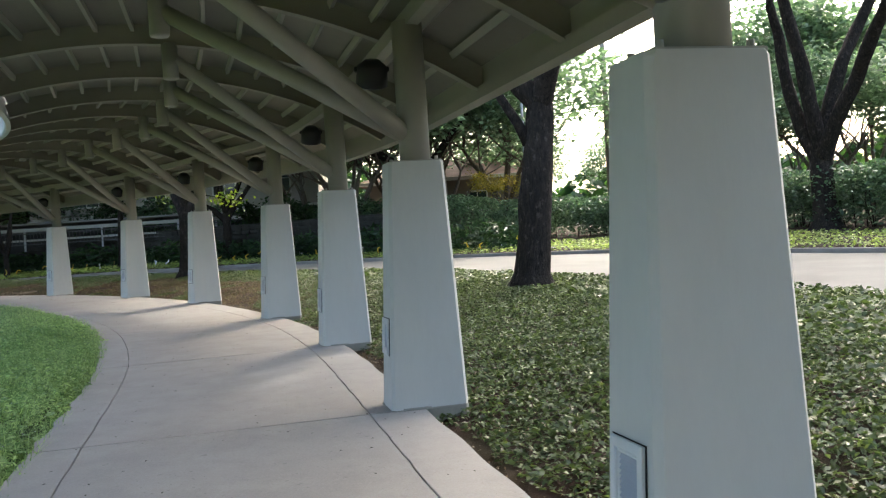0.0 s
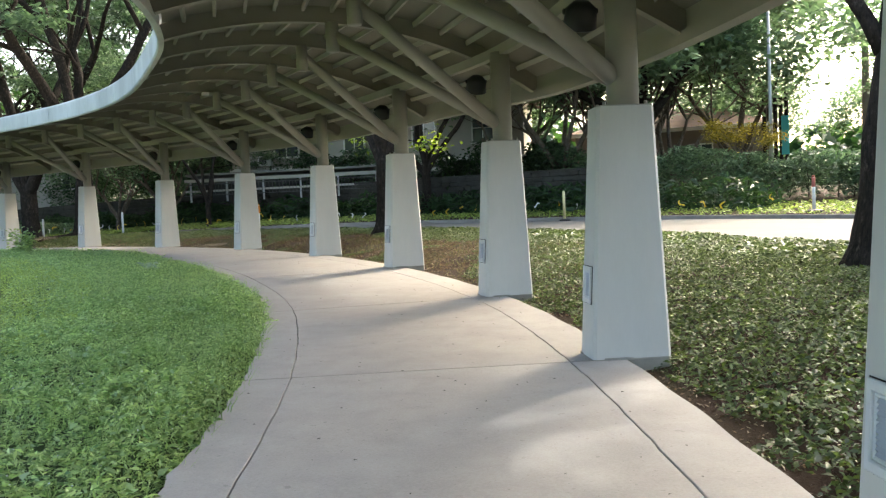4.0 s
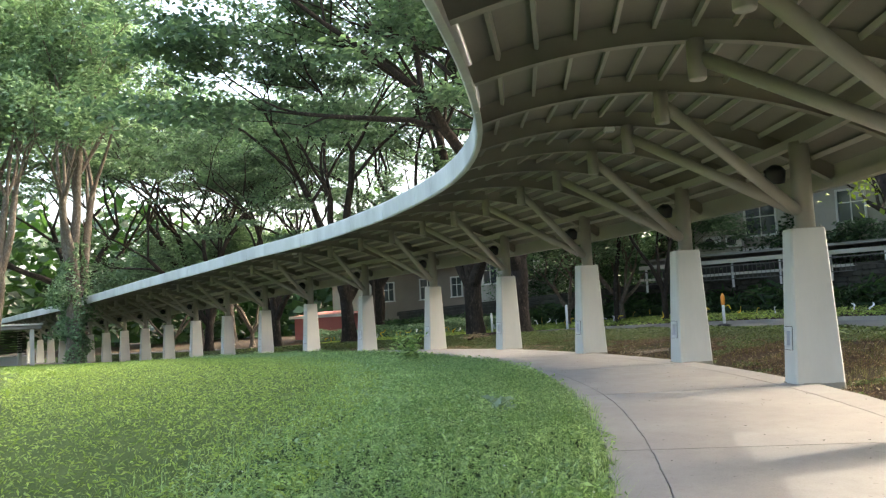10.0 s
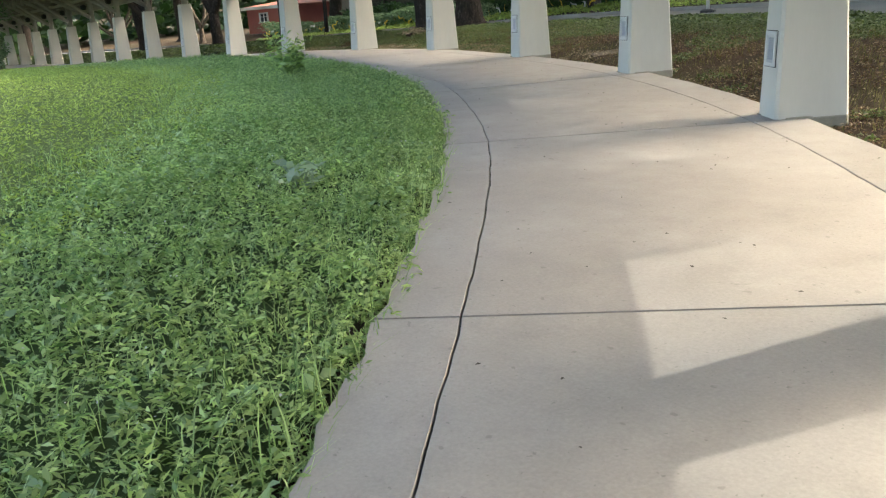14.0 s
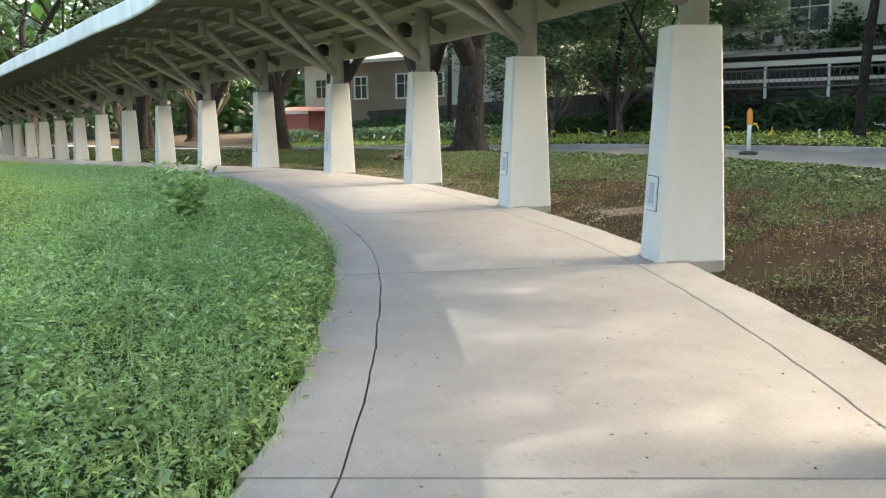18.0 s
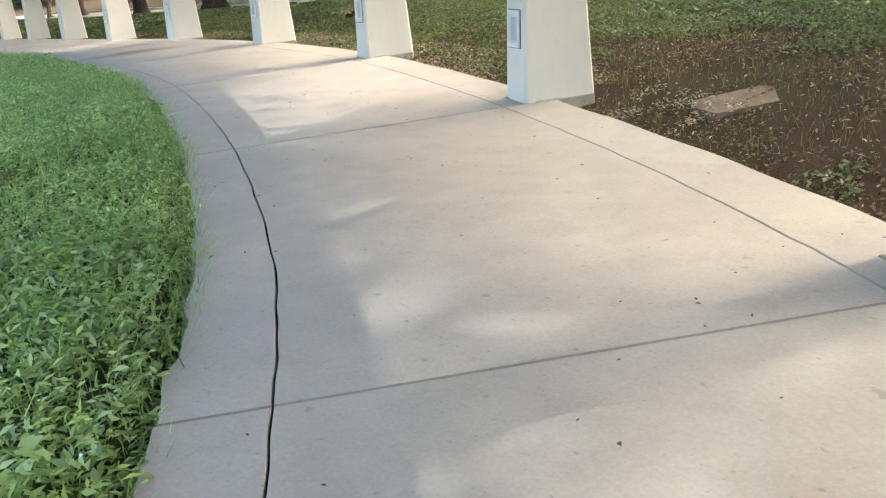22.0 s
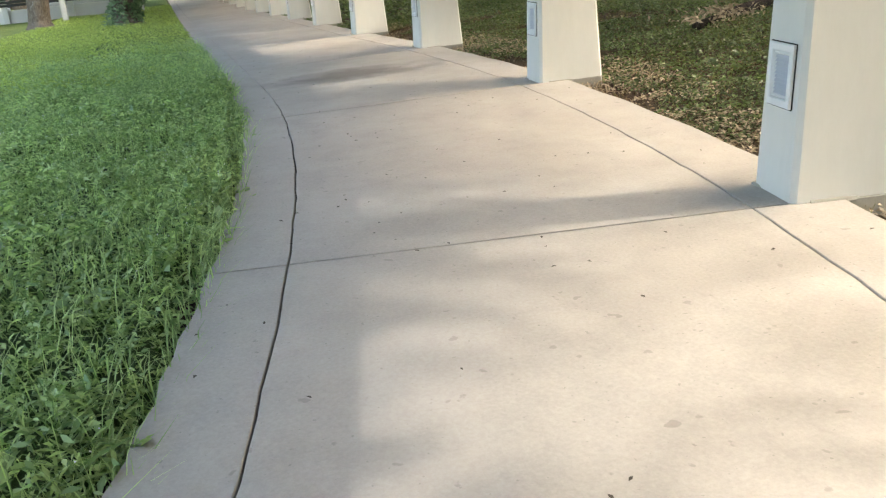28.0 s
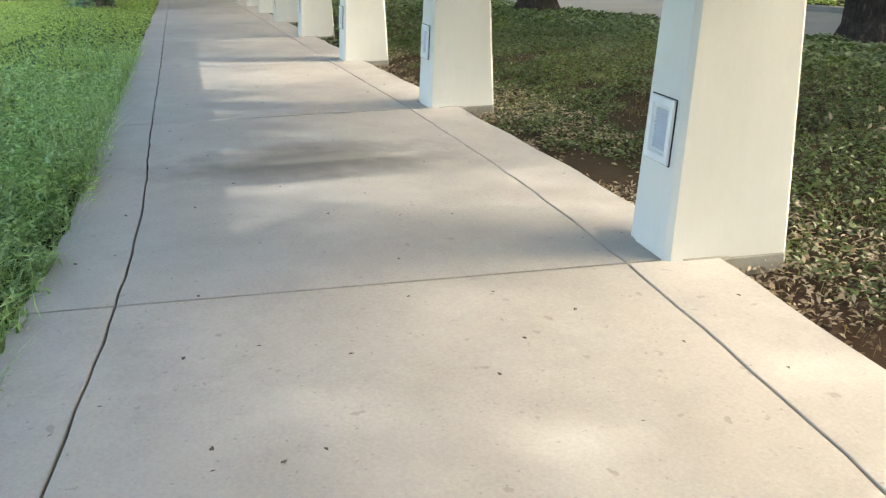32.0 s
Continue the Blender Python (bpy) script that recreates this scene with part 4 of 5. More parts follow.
def grow(rng, height, spread, r, fork, limbs, levels=4, lean=0.08, rise=0.75, bend=(0.0, 0.0)):
    """The skeleton of a tree: tubes as (points, radii) and the tips of its twigs."""
    tubes, tips = [], []

    def branch(p, d, length, rad, lev):
        n = 5 if lev < 2 else 4
        pts, rr = [p], [rad]
        for i in range(n):
            d = d + np.array([rng.normal(0, 0.13), rng.normal(0, 0.13), rng.normal(0.02, 0.09)])
            d /= np.linalg.norm(d)
            p = p + d * length / n
            pts.append(p)
            rr.append(rad * (1 - 0.42 * (i + 1) / n))
        tubes.append((pts, rr))
        if lev >= levels:
            tips.append(pts[-1])
            tips.append(pts[-2])
            return
        for _ in range(3 if lev < 3 else 2):
            a = rng.uniform(0, 2 * math.pi)
            k = rng.uniform(0.35, 0.8)
            side = np.array([math.cos(a), math.sin(a), rng.uniform(-0.1, 0.5)])
            nd = d * (1 - k * 0.5) + side * k
            nd[2] = max(nd[2], -0.05)
            branch(pts[-1 - (rng.integers(0, 2) if lev > 0 else 0)], nd / np.linalg.norm(nd), length * rng.uniform(0.6, 0.82), rr[-1] * 0.72, lev + 1)

    base = np.zeros(3)
    d = np.array([rng.normal(0, lean) + bend[0], rng.normal(0, lean) + bend[1], 1.0])
    pts, rr = [base - np.array([0, 0, 0.3]), base + np.array([0, 0, 0.02]), base + np.array([0, 0, 0.25])], [r * 1.75, r * 1.55, r * 1.12]
    p = pts[-1]
    for i in range(5):
        p = p + d / np.linalg.norm(d) * fork / 5
        d = d + np.array([rng.normal(0, lean * 0.6), rng.normal(0, lean * 0.6), 0])
        pts.append(p)
        rr.append(r * (1 - 0.05 * i))
    tubes.append((pts, rr))
    first = (height - fork) * 0.42
    for i in range(limbs):
        a = 2 * math.pi * (i + rng.uniform(-0.3, 0.3)) / limbs
        out = spread / max(height - fork, 1) * 0.8
        nd = np.array([math.cos(a) * out, math.sin(a) * out, rise + rng.uniform(0, 0.4)])
        length = math.hypot(first, spread * 0.4) * rng.uniform(0.8, 1.1)
        branch(pts[-1 - (i % 2)], nd / np.linalg.norm(nd), length, r * 0.68, 1)
    return tubes, np.array(tips)


def gnarled(pts, radii, seed, sides=18):
    """A thick limb with many rings, lumpy and ribbed round its girth, spreading into roots at the ground."""
    pts, radii = np.array(pts), np.array(radii)
    run = np.concatenate([[0], np.cumsum(np.linalg.norm(np.diff(pts, axis=0), axis=1))])
    n = max(8, int(run[-1] / 0.14))
    fine = np.linspace(0, run[-1], n)
    q = np.stack([np.interp(fine, run, pts[:, k]) for k in range(3)], 1)
    q[1:-1] = (q[:-2] + q[2:] + 2 * q[1:-1]) / 4
    rad = np.interp(fine, run, radii)
    v, f = tube_arrays([tuple(p) for p in q], list(rad), sides, False)
    v = np.array(v, dtype=float)
    ring = v[:n * sides].reshape(n, sides, 3)
    turn = np.linspace(0, 2 * math.pi, sides, endpoint=False)
    spread = np.exp(-np.clip(q[:, 2], 0, 9) / 0.22)
    for i in range(n):
        lump = value_noise(np.cos(turn) * 0.9 + 40 + seed, np.sin(turn) * 0.9 + fine[i] * 0.9 + 40, 0.55, seed) - 0.5
        rib = np.sin(3 * turn + seed) * 0.5 + np.sin(5 * turn + 1.7 * seed) * 0.5
        k = 1 + 0.24 * lump + (0.035 + 0.16 * spread[i]) * rib
        ring[i] = q[i] + (ring[i] - q[i]) * k[:, None]
    return v, f


def tree(name, seed, height, spread, r, fork, limbs, leaves, leaf, leaf_mat, bark, label, category="tree", flat=0.35, puff=0.12, levels=4, rise=0.75, aspect=0.5, lean=0.06, fill=0.0, bend=(0.0, 0.0)):
    rng = np.random.default_rng(seed)
    t = thing(name, label=label, category=category)
    tubes, tips = grow(rng, height, spread, r, fork, limbs, levels, lean, rise, bend)
    # fit the crown to its height
    top = tips[:, 2].max()
    k = (height - fork) / max(top - fork, 0.1)

    def fit(q):
        q = np.array(q)
        q[:, 2] = np.where(q[:, 2] > fork, fork + (q[:, 2] - fork) * k, q[:, 2])
        share = np.clip((q[:, 2] - fork) / 1.5, 0, 1)[:, None]
        q[:, :2] *= 1 + (grown - 1) * share
        return q
    reach = np.percentile(np.hypot(tips[:, 0], tips[:, 1]), 92)
    grown = spread / max(reach, 0.1)
    tips = fit(tips)
    vs, fs, base = [], [], 0
    for pts, rr in tubes:
        if rr[0] < 0.008:
            continue
        if rr[0] > r * 0.6:
            v, f = gnarled(fit(pts), rr, seed)
        else:
            v, f = tube_arrays(fit(pts), rr, 12 if rr[0] > r * 0.35 else 6, False)
        vs.append(v)
        fs += [tuple(i + base for i in q) for q in f]
        base += len(v)
    put("trunk", mesh_of("trunk", np.concatenate(vs), fs, bark, True), t)
    which = rng.integers(0, len(tips), leaves)
    girth = rng.uniform(0.6, 1.5, len(tips))
    ball = rng.normal(0, 1, (leaves, 3))
    ball *= (1.9 * rng.uniform(0, 1, leaves) ** 0.4 / np.linalg.norm(ball, axis=1))[:, None]
    wide = np.where(rng.uniform(0, 1, leaves) < fill, 2.6, 1.0)[:, None]
    c = tips[which] + ball * np.array([1, 1, flat]) * spread * puff * girth[which][:, None] * wide
    v, f = leaf_quads(c, leaf, rng, 0.6, aspect)
    put("crown", mesh_of("crown", v, f, leaf_mat), t)
    return t


def plant(proto, x, y, turn=0.0, scale=1.0, sink=0.0, label=""):
    m = pose(x, y, float(ground_z(x, y)[0]) - sink, 0, 0, turn) @ Matrix.Diagonal((scale, scale, scale, 1))
    if "planted" not in proto:
        proto["planted"] = 1
        proto.matrix_basis = m
        ob = proto
    else:
        k = proto.scale[0]
        ob = copy_thing(proto, m @ Matrix.Diagonal((1 / k, 1 / k, 1 / k, 1)))
    if label:
        ob["label"] = label
    return ob


build_lawn()
build_cover()

bank = tree("rain_tree", 5, 18, 11, 0.28, 2.2, 4, 50000, 0.27, LEAF, BARK, "spreading rain tree with dark limbs and layered feathery leaves", flat=0.15, puff=0.062, levels=5, rise=1.0, lean=0.05, fill=0.25)
stout = tree("rain_tree", 5, 18, 11, 0.345, 2.2, 4, 46000, 0.27, LEAF, BARK, "thick-trunked rain tree on the bank by the walkway", flat=0.15, puff=0.062, levels=5, rise=1.0, lean=0.05, fill=0.25)
airy = tree("rain_tree", 5, 18, 11, 0.34, 2.2, 4, 30000, 0.24, LEAF, BARK, "spreading rain tree with bare dark limbs and flat leaf layers", flat=0.13, puff=0.055, levels=5, rise=1.0, lean=0.05)
big = tree("rain_tree", 9, 24, 13, 0.5, 5.0, 5, 17000, 0.43, LEAF, BARK, "tall spreading rain tree with dark limbs and feathery leaves", flat=0.16, puff=0.06, levels=5, fill=0.35)
big_light = tree("feathery_tree", 6, 25, 8, 0.42, 4.0, 5, 24000, 0.48, LEAF_BRIGHT, BARK_PALE, "tall light green feathery tree beyond the lawn", flat=0.7, puff=0.10, rise=1.5, levels=5, fill=0.35)
forked = tree("street_tree", 8, 16, 11, 0.33, 3.4, 3, 42000, 0.2, LEAF, BARK, "straight dark-barked street tree forking into steep limbs", rise=1.5, flat=0.3, puff=0.065, lean=0.012, levels=5, fill=0.25, bend=(0.10, 0.11))
light_tree = tree("leafy_tree", 14, 9, 5, 0.16, 0.9, 6, 12000, 0.33, LEAF_BRIGHT, BARK_PALE, "bright green leafy tree behind the road", flat=0.9, puff=0.13, levels=5)
yellow = tree("yellow_tree", 17, 3.6, 1.6, 0.06, 1.3, 4, 3500, 0.11, LEAF_YELLOW, BARK_PALE, "small yellow-leaved tree on the verge", flat=0.5, puff=0.16, levels=3)
slim = tree("slim_tree", 23, 13, 3.6, 0.13, 5.5, 4, 4500, 0.2, LEAF_BRIGHT, BARK, "slender dark-trunked young tree on the verge", flat=0.4, puff=0.11, levels=5)

# trees on the bank between walkway and road
street = plant(forked, 3.0, 16.7, 312.0, 1.0)
tube("limb", [street.matrix_basis.inverted() @ Vector(q) for q in ((3.1, 16.7, 3.15), (2.92, 16.66, 3.55), (2.6, 16.6, 4.1), (2.36, 16.55, 4.5), (1.9, 16.4, 5.3), (1.2, 16.3, 6.4))], [0.12, 0.10, 0.085, 0.08, 0.06, 0.03], BARK, street, 10, "thin lower limb")
plant(bank, -8.8, 28.3, 72.0, 1.0)
plant(stout, -26.64, 35.85, 210.0, 1.24)
plant(airy, -32.9, 39.2, 280.0, 1.25)
plant(airy, -41.0, 37.5, 15.0, 1.1)
plant(airy, -52.0, 39.3, 300, 0.9)
plant(airy, -61.0, 38.8, 190, 0.95)
# beyond the road
plant(bank, -26.7, 45.6, 60.0, 0.52, label="dark leaning rain tree on the verge below the stone wall")
plant(stout, 13.9, 33.5, 216.0, 1.26, label="dark forked rain tree on the verge beyond the road")
for x, y, a, k in ((1, 57, 80, 1.6), (14.4, 57, 250, 1.1), (20, 53, 20, 1.4), (13, 76, 130, 1.0), (17, 46, 140, 0.9), (-10, 50.5, 220, 1.2), (-7.5, 48.5, 100.0, 1.4), (-5, 58, 10, 1.6), (-2.2, 52, 300, 1.2), (-4.8, 53, 200, 1.3), (25, 38, 30, 1.2), (1, 68, 170, 0.9), (24, 56, 280, 1.3), (-34, 47, 120, 0.75), (-31.5, 48.5, 20, 0.9), (-70, 47, 75, 1.2), (-80, 44, 200, 1.2), (-18, 64, 0, 1.5), (-47, 64, 90, 1.5)):
    plant(light_tree, x, y, a, k)
plant(yellow, 1.6, 45.3, 0)
for x, y, a, k in ((-20.4, 46.6, 45.0, 1.15), (-30.2, 46.4, 90.0, 0.95), (-40.5, 46.6, 200.0, 0.95), (-50, 45.5, 40, 0.9)):
    plant(slim, x, y, a, k)
# tall trees behind the canopy and the lawn, several added unseen for their shade
for x, y, a, k in ((-57, 51, 200, 0.9), (-47, 57, 310.0, 0.9), (-74, 44, 100, 1.0), (-92, 40, 250, 1.1), (-84, 52, 20, 1.1), (-75, -8, 60, 1.0), (-33, 61, 250.0, 0.9), (-24, 62, 0.0, 0.77), (-14.5, 47.6, 144.0, 0.51), (-3.6, 49.5, 168.0, 0.8)):
    plant(big, x, y, a, k)
for x, y, a, k in ((-61, 24.5, 10, 1.05), (-80, 14, 100, 1.15), (-70, 3, 200, 1.0), (-93, 22, 310, 1.2)):
    plant(big_light, x, y, a, k)


# ---- stone retaining wall, planting and hedge beyond the road ----
WALL_W, WALL_TOP = -20.6, 2.45


def stone_mesh(rng):
    """A rough stone with a bulged, chipped face."""
    bm = bmesh.new()
    r = bmesh.ops.create_cube(bm, size=1.0)
    bmesh.ops.bevel(bm, geom=list(bm.edges), offset=0.12, segments=1, affect="EDGES")
    for v in bm.verts:
        v.co += Vector((rng.uniform(-0.05, 0.05), rng.uniform(-0.06, 0.06), rng.uniform(-0.06, 0.06)))
    me = bpy.data.meshes.new("stone")
    bm.to_mesh(me)
    bm.free()
    me.materials.append(STONE)
    return me


def build_stone_wall():
    rng = random.Random(6)
    wall = tagged(new("stone_wall"), "dark rubble stone retaining wall below the houses", "wall", kind="structure")
    sweep("backing", np.arange(6.2, 16.01, 0.2), [(WALL_W - 0.08, 0.0), (WALL_W - 0.08, WALL_TOP), (WALL_W - 0.5, WALL_TOP), (WALL_W - 0.5, 0.0)], MORTAR, wall)
    sweep("coping", np.arange(6.2, 16.01, 0.2), [(WALL_W + 0.06, WALL_TOP), (WALL_W + 0.06, WALL_TOP + 0.1), (WALL_W - 0.56, WALL_TOP + 0.1), (WALL_W - 0.56, WALL_TOP)], STONE, wall)
    shapes = [stone_mesh(rng) for _ in range(6)]
    count, loose_v, loose_f = 0, [], []
    row_h = 0.24
    for row in range(8):
        s = 6.22 + rng.uniform(0, 0.05)
        while s < 15.9:
            length = rng.uniform(0.35, 0.75)
            span = length / float(np.linalg.norm(at(s + 0.05, WALL_W)[:2] - at(s - 0.05, WALL_W)[:2])) * 0.1
            m = frame_at(s + span / 2, WALL_W, WALL_TOP - row_h * (row + 0.5)) @ Matrix.Diagonal((rng.uniform(0.12, 0.2), length - 0.02, row_h - 0.02, 1))
            me = rng.choice(shapes)
            if 6.3 < s < 9.6 and count < 300 and row < 7:
                count += 1
                put("stone", me, wall, m)
            else:
                base = len(loose_v)
                loose_v += [tuple(m @ v.co) for v in me.vertices]
                loose_f += [tuple(base + i for i in p.vertices) for p in me.polygons]
            s += span
    tagged(put("stone", mesh_of("stones", loose_v, loose_f, STONE), wall), kind="stuff")


build_stone_wall()


def build_wall_planting():
    rng = np.random.default_rng(41)
    s = rng.uniform(5.2, 16, 15000)
    w = WALL_W + rng.uniform(0.2, 2.6, len(s))
    keep = w < road_far(s) - 1.6
    p = ground_points(s[keep], w[keep])
    p[:, 2] += rng.uniform(0.02, 1.0, len(p)) ** 1.3 * (0.7 + 0.8 * value_noise(p[:, 0], p[:, 1], 1.5, 44))
    v, f = leaf_quads(p, 0.5, rng, 1.6, 0.2)
    stuff("border_plants", v, f, LEAF_DARK, "dark strap-leaved plants along the foot of the stone wall", "plants")


build_wall_planting()


def hedge(x, y, turn, length, height, depth, seed, material, label, leaves=6000, leaf=0.2):
    """A loose hedge: stems and a ragged mass of leaves."""
    rng = np.random.default_rng(seed)
    h = thing("hedge", (x, y, float(ground_z(x, y)[0])), turn, label, "hedge", "roadside hedges")
    u = rng.uniform(-0.5, 0.5, leaves)
    top = height * (0.7 + 0.45 * value_noise(u * length + seed * 7, u * 0 + 3, 0.9, seed))
    r = rng.uniform(0, 1, leaves) ** 0.55
    c = np.stack([u * length, rng.normal(0, depth * 0.3, leaves), r * top], 1)
    v, f = leaf_quads(c, leaf, rng, 0.8, 0.5)
    put("foliage", mesh_of("foliage", v, f, material), h)
    for i in range(int(length * 2)):
        a = rng.uniform(-0.48, 0.48) * length
        tv, tf = tube_arrays([(a, 0, -0.2), (a + rng.normal(0, 0.1), rng.normal(0, 0.2), height * 0.4), (a + rng.normal(0, 0.3), rng.normal(0, 0.3), height * 0.8)], [0.03, 0.02, 0.008], 5, False)
        put("stem", mesh_of("stem", tv, tf, BARK, True), h)
    return h


for i, (s, w, ln, ht) in enumerate(((6.0, -23.5, 7, 2.4), (5.4, -25, 8, 2.2), (4.9, -26, 8, 2.0), (4.3, -25, 8, 2.1), (3.7, -24.5, 9, 2.4), (3.1, -24, 9, 2.6), (2.4, -24, 10, 2.6), (1.6, -24, 10, 2.5), (0.8, -24, 10, 2.5))):
    p = at(s, w)
    hedge(float(p[0]), float(p[1]), math.degrees(float(heading(s))) + 90, ln, ht, 2.2, 50 + i, LEAF if i % 3 else LEAF_BRIGHT, "dense dark green hedge along the far verge of the road")
for i, (s, w, ln, ht) in enumerate(((12.2, -14.8, 8, 0.9), (13.8, -14.6, 8, 0.9), (15.6, -14.4, 9, 1.0))):
    p = at(s, w)
    hedge(float(p[0]), float(p[1]), math.degrees(float(heading(s))) + 90, ln, ht, 1.0, 70 + i, LEAF_BRIGHT, "low clipped green border shrubs on the verge", 4000, 0.16)

for i, (s, w, ln, ht) in enumerate(((6.6, -22.3, 7, 1.6), (7.4, -22.0, 7, 1.8), (8.6, -22.3, 9, 2.2), (9.2, -22.2, 9, 2.8), (9.9, -22.4, 10, 3.2), (10.7, -22.4, 10, 3.0), (11.5, -22.4, 10, 2.6), (12.4, -22.4, 10, 2.8), (13.4, -22.4, 10, 2.6))):
    p = at(s, w)
    hedge(float(p[0]), float(p[1]), math.degrees(float(heading(s))) + 90, ln, ht + 1.6, 1.6, 110 + i, LEAF_DARK if i % 2 else LEAF, "dark shaded shrubs behind the stone wall", 5500, 0.24)

# far woods that close the view
rng_far = np.random.default_rng(77)
ang = rng_far.uniform(0, 2 * math.pi, 80000)
dist = rng_far.uniform(95, 130, len(ang))
px, py = -25 + np.cos(ang) * dist, 25 + np.sin(ang) * dist
crest = 12 + 9 * value_noise(ang * 40 + 100, ang * 0, 3.0, 5) + 4 * value_noise(ang * 40 + 100, ang * 0, 0.8, 6)
crest *= np.interp(np.degrees(ang), [38, 52, 80, 95], [1, 0.42, 0.42, 1])
pz = rng_far.uniform(0, 1, len(ang)) * crest + 0.2
v, f = leaf_quads(np.stack([px, py, pz], 1), 1.95, rng_far, 0.8, 0.6)
stuff("far_woods", v, f, LEAF_DARK, "distant belt of green trees round the grounds", "woods")


# ---- houses ----
def window(parent, x, z, w, h, y=0.0, bars=1):
    t = 0.09
    a, b = w / 2, h / 2
    v = [(x + k * (a + o), y + d, z + q * (b + o)) for d in (-0.12, 0.02) for o in (t, 0.0) for k, q in ((-1, -1), (1, -1), (1, 1), (-1, 1))]
    f = []
    for i in range(4):
        j = (i + 1) % 4
        f += [(i, j, 4 + j, 4 + i), (8 + j, 8 + i, 12 + i, 12 + j), (j, i, 8 + i, 8 + j), (4 + i, 4 + j, 12 + j, 12 + i)]
    win = put("window", mesh_of("window", v, f, TRIM), parent)
    for i in range(bars):
        part("mullion", boxed((0.05, 0.08, h), pose(x - w / 2 + w * (i + 1) / (bars + 1), y - 0.03, z)), TRIM, win)
    part("transom", boxed((w, 0.08, 0.045), pose(x, y - 0.031, z + h * 0.12)), TRIM, win)
    part("pane", boxed((w, 0.02, h), pose(x, y - 0.012, z)), GLASS, win)
    part("sill", boxed((w + 0.3, 0.2, 0.07), pose(x, y - 0.1, z - h / 2 - 0.07), 0.01), TRIM, win)
    return win


def house(x, y, z, turn, width, depth, height, wall_mat, roof_mat, windows, label, over=0.7, rise=1.8, bands=()):
    """A house with its front at y = 0 of its own frame, facing -y."""
    h = thing("house", (x, y, z), turn, label, "house")
    part("wall", boxed((width, depth, height), pose(0, depth / 2, height / 2)), wall_mat, h)
    a, b = width / 2 + over, depth / 2 + over
    r = min(a, b) * 0.9
    v = [(-a, depth / 2 - b, height), (a, depth / 2 - b, height), (a, depth / 2 + b, height), (-a, depth / 2 + b, height),
         (-a, depth / 2 - b, height + 0.16), (a, depth / 2 - b, height + 0.16), (a, depth / 2 + b, height + 0.16), (-a, depth / 2 + b, height + 0.16),
         (-a + r, depth / 2, height + rise), (a - r, depth / 2, height + rise)]
    roof = put("roof", mesh_of("roof", v, [(3, 2, 1, 0), (0, 1, 5, 4), (1, 2, 6, 5), (2, 3, 7, 6), (3, 0, 4, 7), (4, 5, 9, 8), (6, 7, 8, 9), (5, 6, 9), (7, 4, 8)], roof_mat), h)
    part("fascia", boxed((2 * a + 0.06, 0.05, 0.24), pose(0, depth / 2 - b - 0.026, height + 0.06)), TRIM, roof)
    for wx, wz, ww, wh in windows:
        window(h, wx, wz, ww, wh)
    for bz, bt, out in bands:
        part("band", boxed((width + 2 * out, out * 2, bt), pose(0, 0, bz)), TRIM, h)
    return h


house(-20.0, 53.6, 1.0, 9.5, 18.5, 9, 7.0, PLASTER_GREY, ROOF_TILE,
      [(-5.6, 4.7, 1.5, 1.5), (-1.2, 4.9, 1.2, 1.5), (3.2, 4.9, 1.4, 1.4), (6.8, 4.9, 1.2, 1.4), (-3.2, 1.6, 1.2, 1.2)], "large pale grey rendered house with white window frames", bands=((3.25, 0.18, 0.12),))
house(-45.5, 54.2, 0.8, 4, 7.5, 8, 5.6, PLASTER, ROOF_RED, [(-1.9, 3.8, 1.3, 1.5), (1.6, 3.8, 1.2, 1.5)], "white house with a red tiled roof")
house(-58.5, 56.5, 0.6, 12, 11, 8, 5.2, PLASTER_TAN, ROOF_GREY, [(-3.5, 3.4, 1.2, 1.5), (0.8, 3.4, 1.5, 1.6), (3.8, 3.4, 1.0, 1.5)], "tan rendered house with a tiled roof")
house(-71.0, 60, 0.4, 16, 9, 8, 6.2, PLASTER_WHITE, ROOF_GREY, [(-2.5, 3.9, 1.2, 1.5), (1.8, 3.9, 1.2, 1.5)], "white house half hidden by trees")
house(-3.0, 62, 1.4, 0, 12, 8, 4.2, PLASTER_TAN, ROOF_TILE, [(-3, 2.6, 1.3, 1.3), (2, 2.6, 1.3, 1.3)], "tan bungalow with a brown tiled roof behind trees")
house(-66.5, 51.5, 0.3, 12, 6, 4, 1.9, PLASTER_PINK, ROOF_RED, [(-1.0, 1.2, 0.8, 0.6)], "low pink-red outbuilding with a red roof", 0.3, 0.5)


def air_conditioner(x, y, z, turn):
    ac = thing("air_conditioner", (x, y, z), turn, "white outdoor air conditioner unit on a bracket", "air conditioner", "wall air conditioners")
    part("casing", boxed((0.86, 0.34, 0.62), None, 0.02), WHITE_PLASTIC, ac)
    v, f = tube_arrays([(-0.1, -0.172, 0), (-0.1, -0.185, 0)], 0.25, 20)
    put("fan_guard", mesh_of("fan_guard", v, f, BLACK), ac)
    for i in range(3):
        tube("guard_ring", [(-0.1 + 0.08 * (i + 1) * math.cos(t), -0.19, 0.08 * (i + 1) * math.sin(t)) for t in np.linspace(0, 2 * math.pi, 17)], 0.006, WHITE_PLASTIC, ac, 5)
    for bx in (-0.3, 0.3):
        part("bracket", boxed((0.04, 0.36, 0.04), pose(bx, 0.02, -0.33)), METAL, ac)
    return ac


air_conditioner(-28.0, 52.0, 4.75, 9.5)
air_conditioner(-26.8, 52.2, 4.75, 9.5)

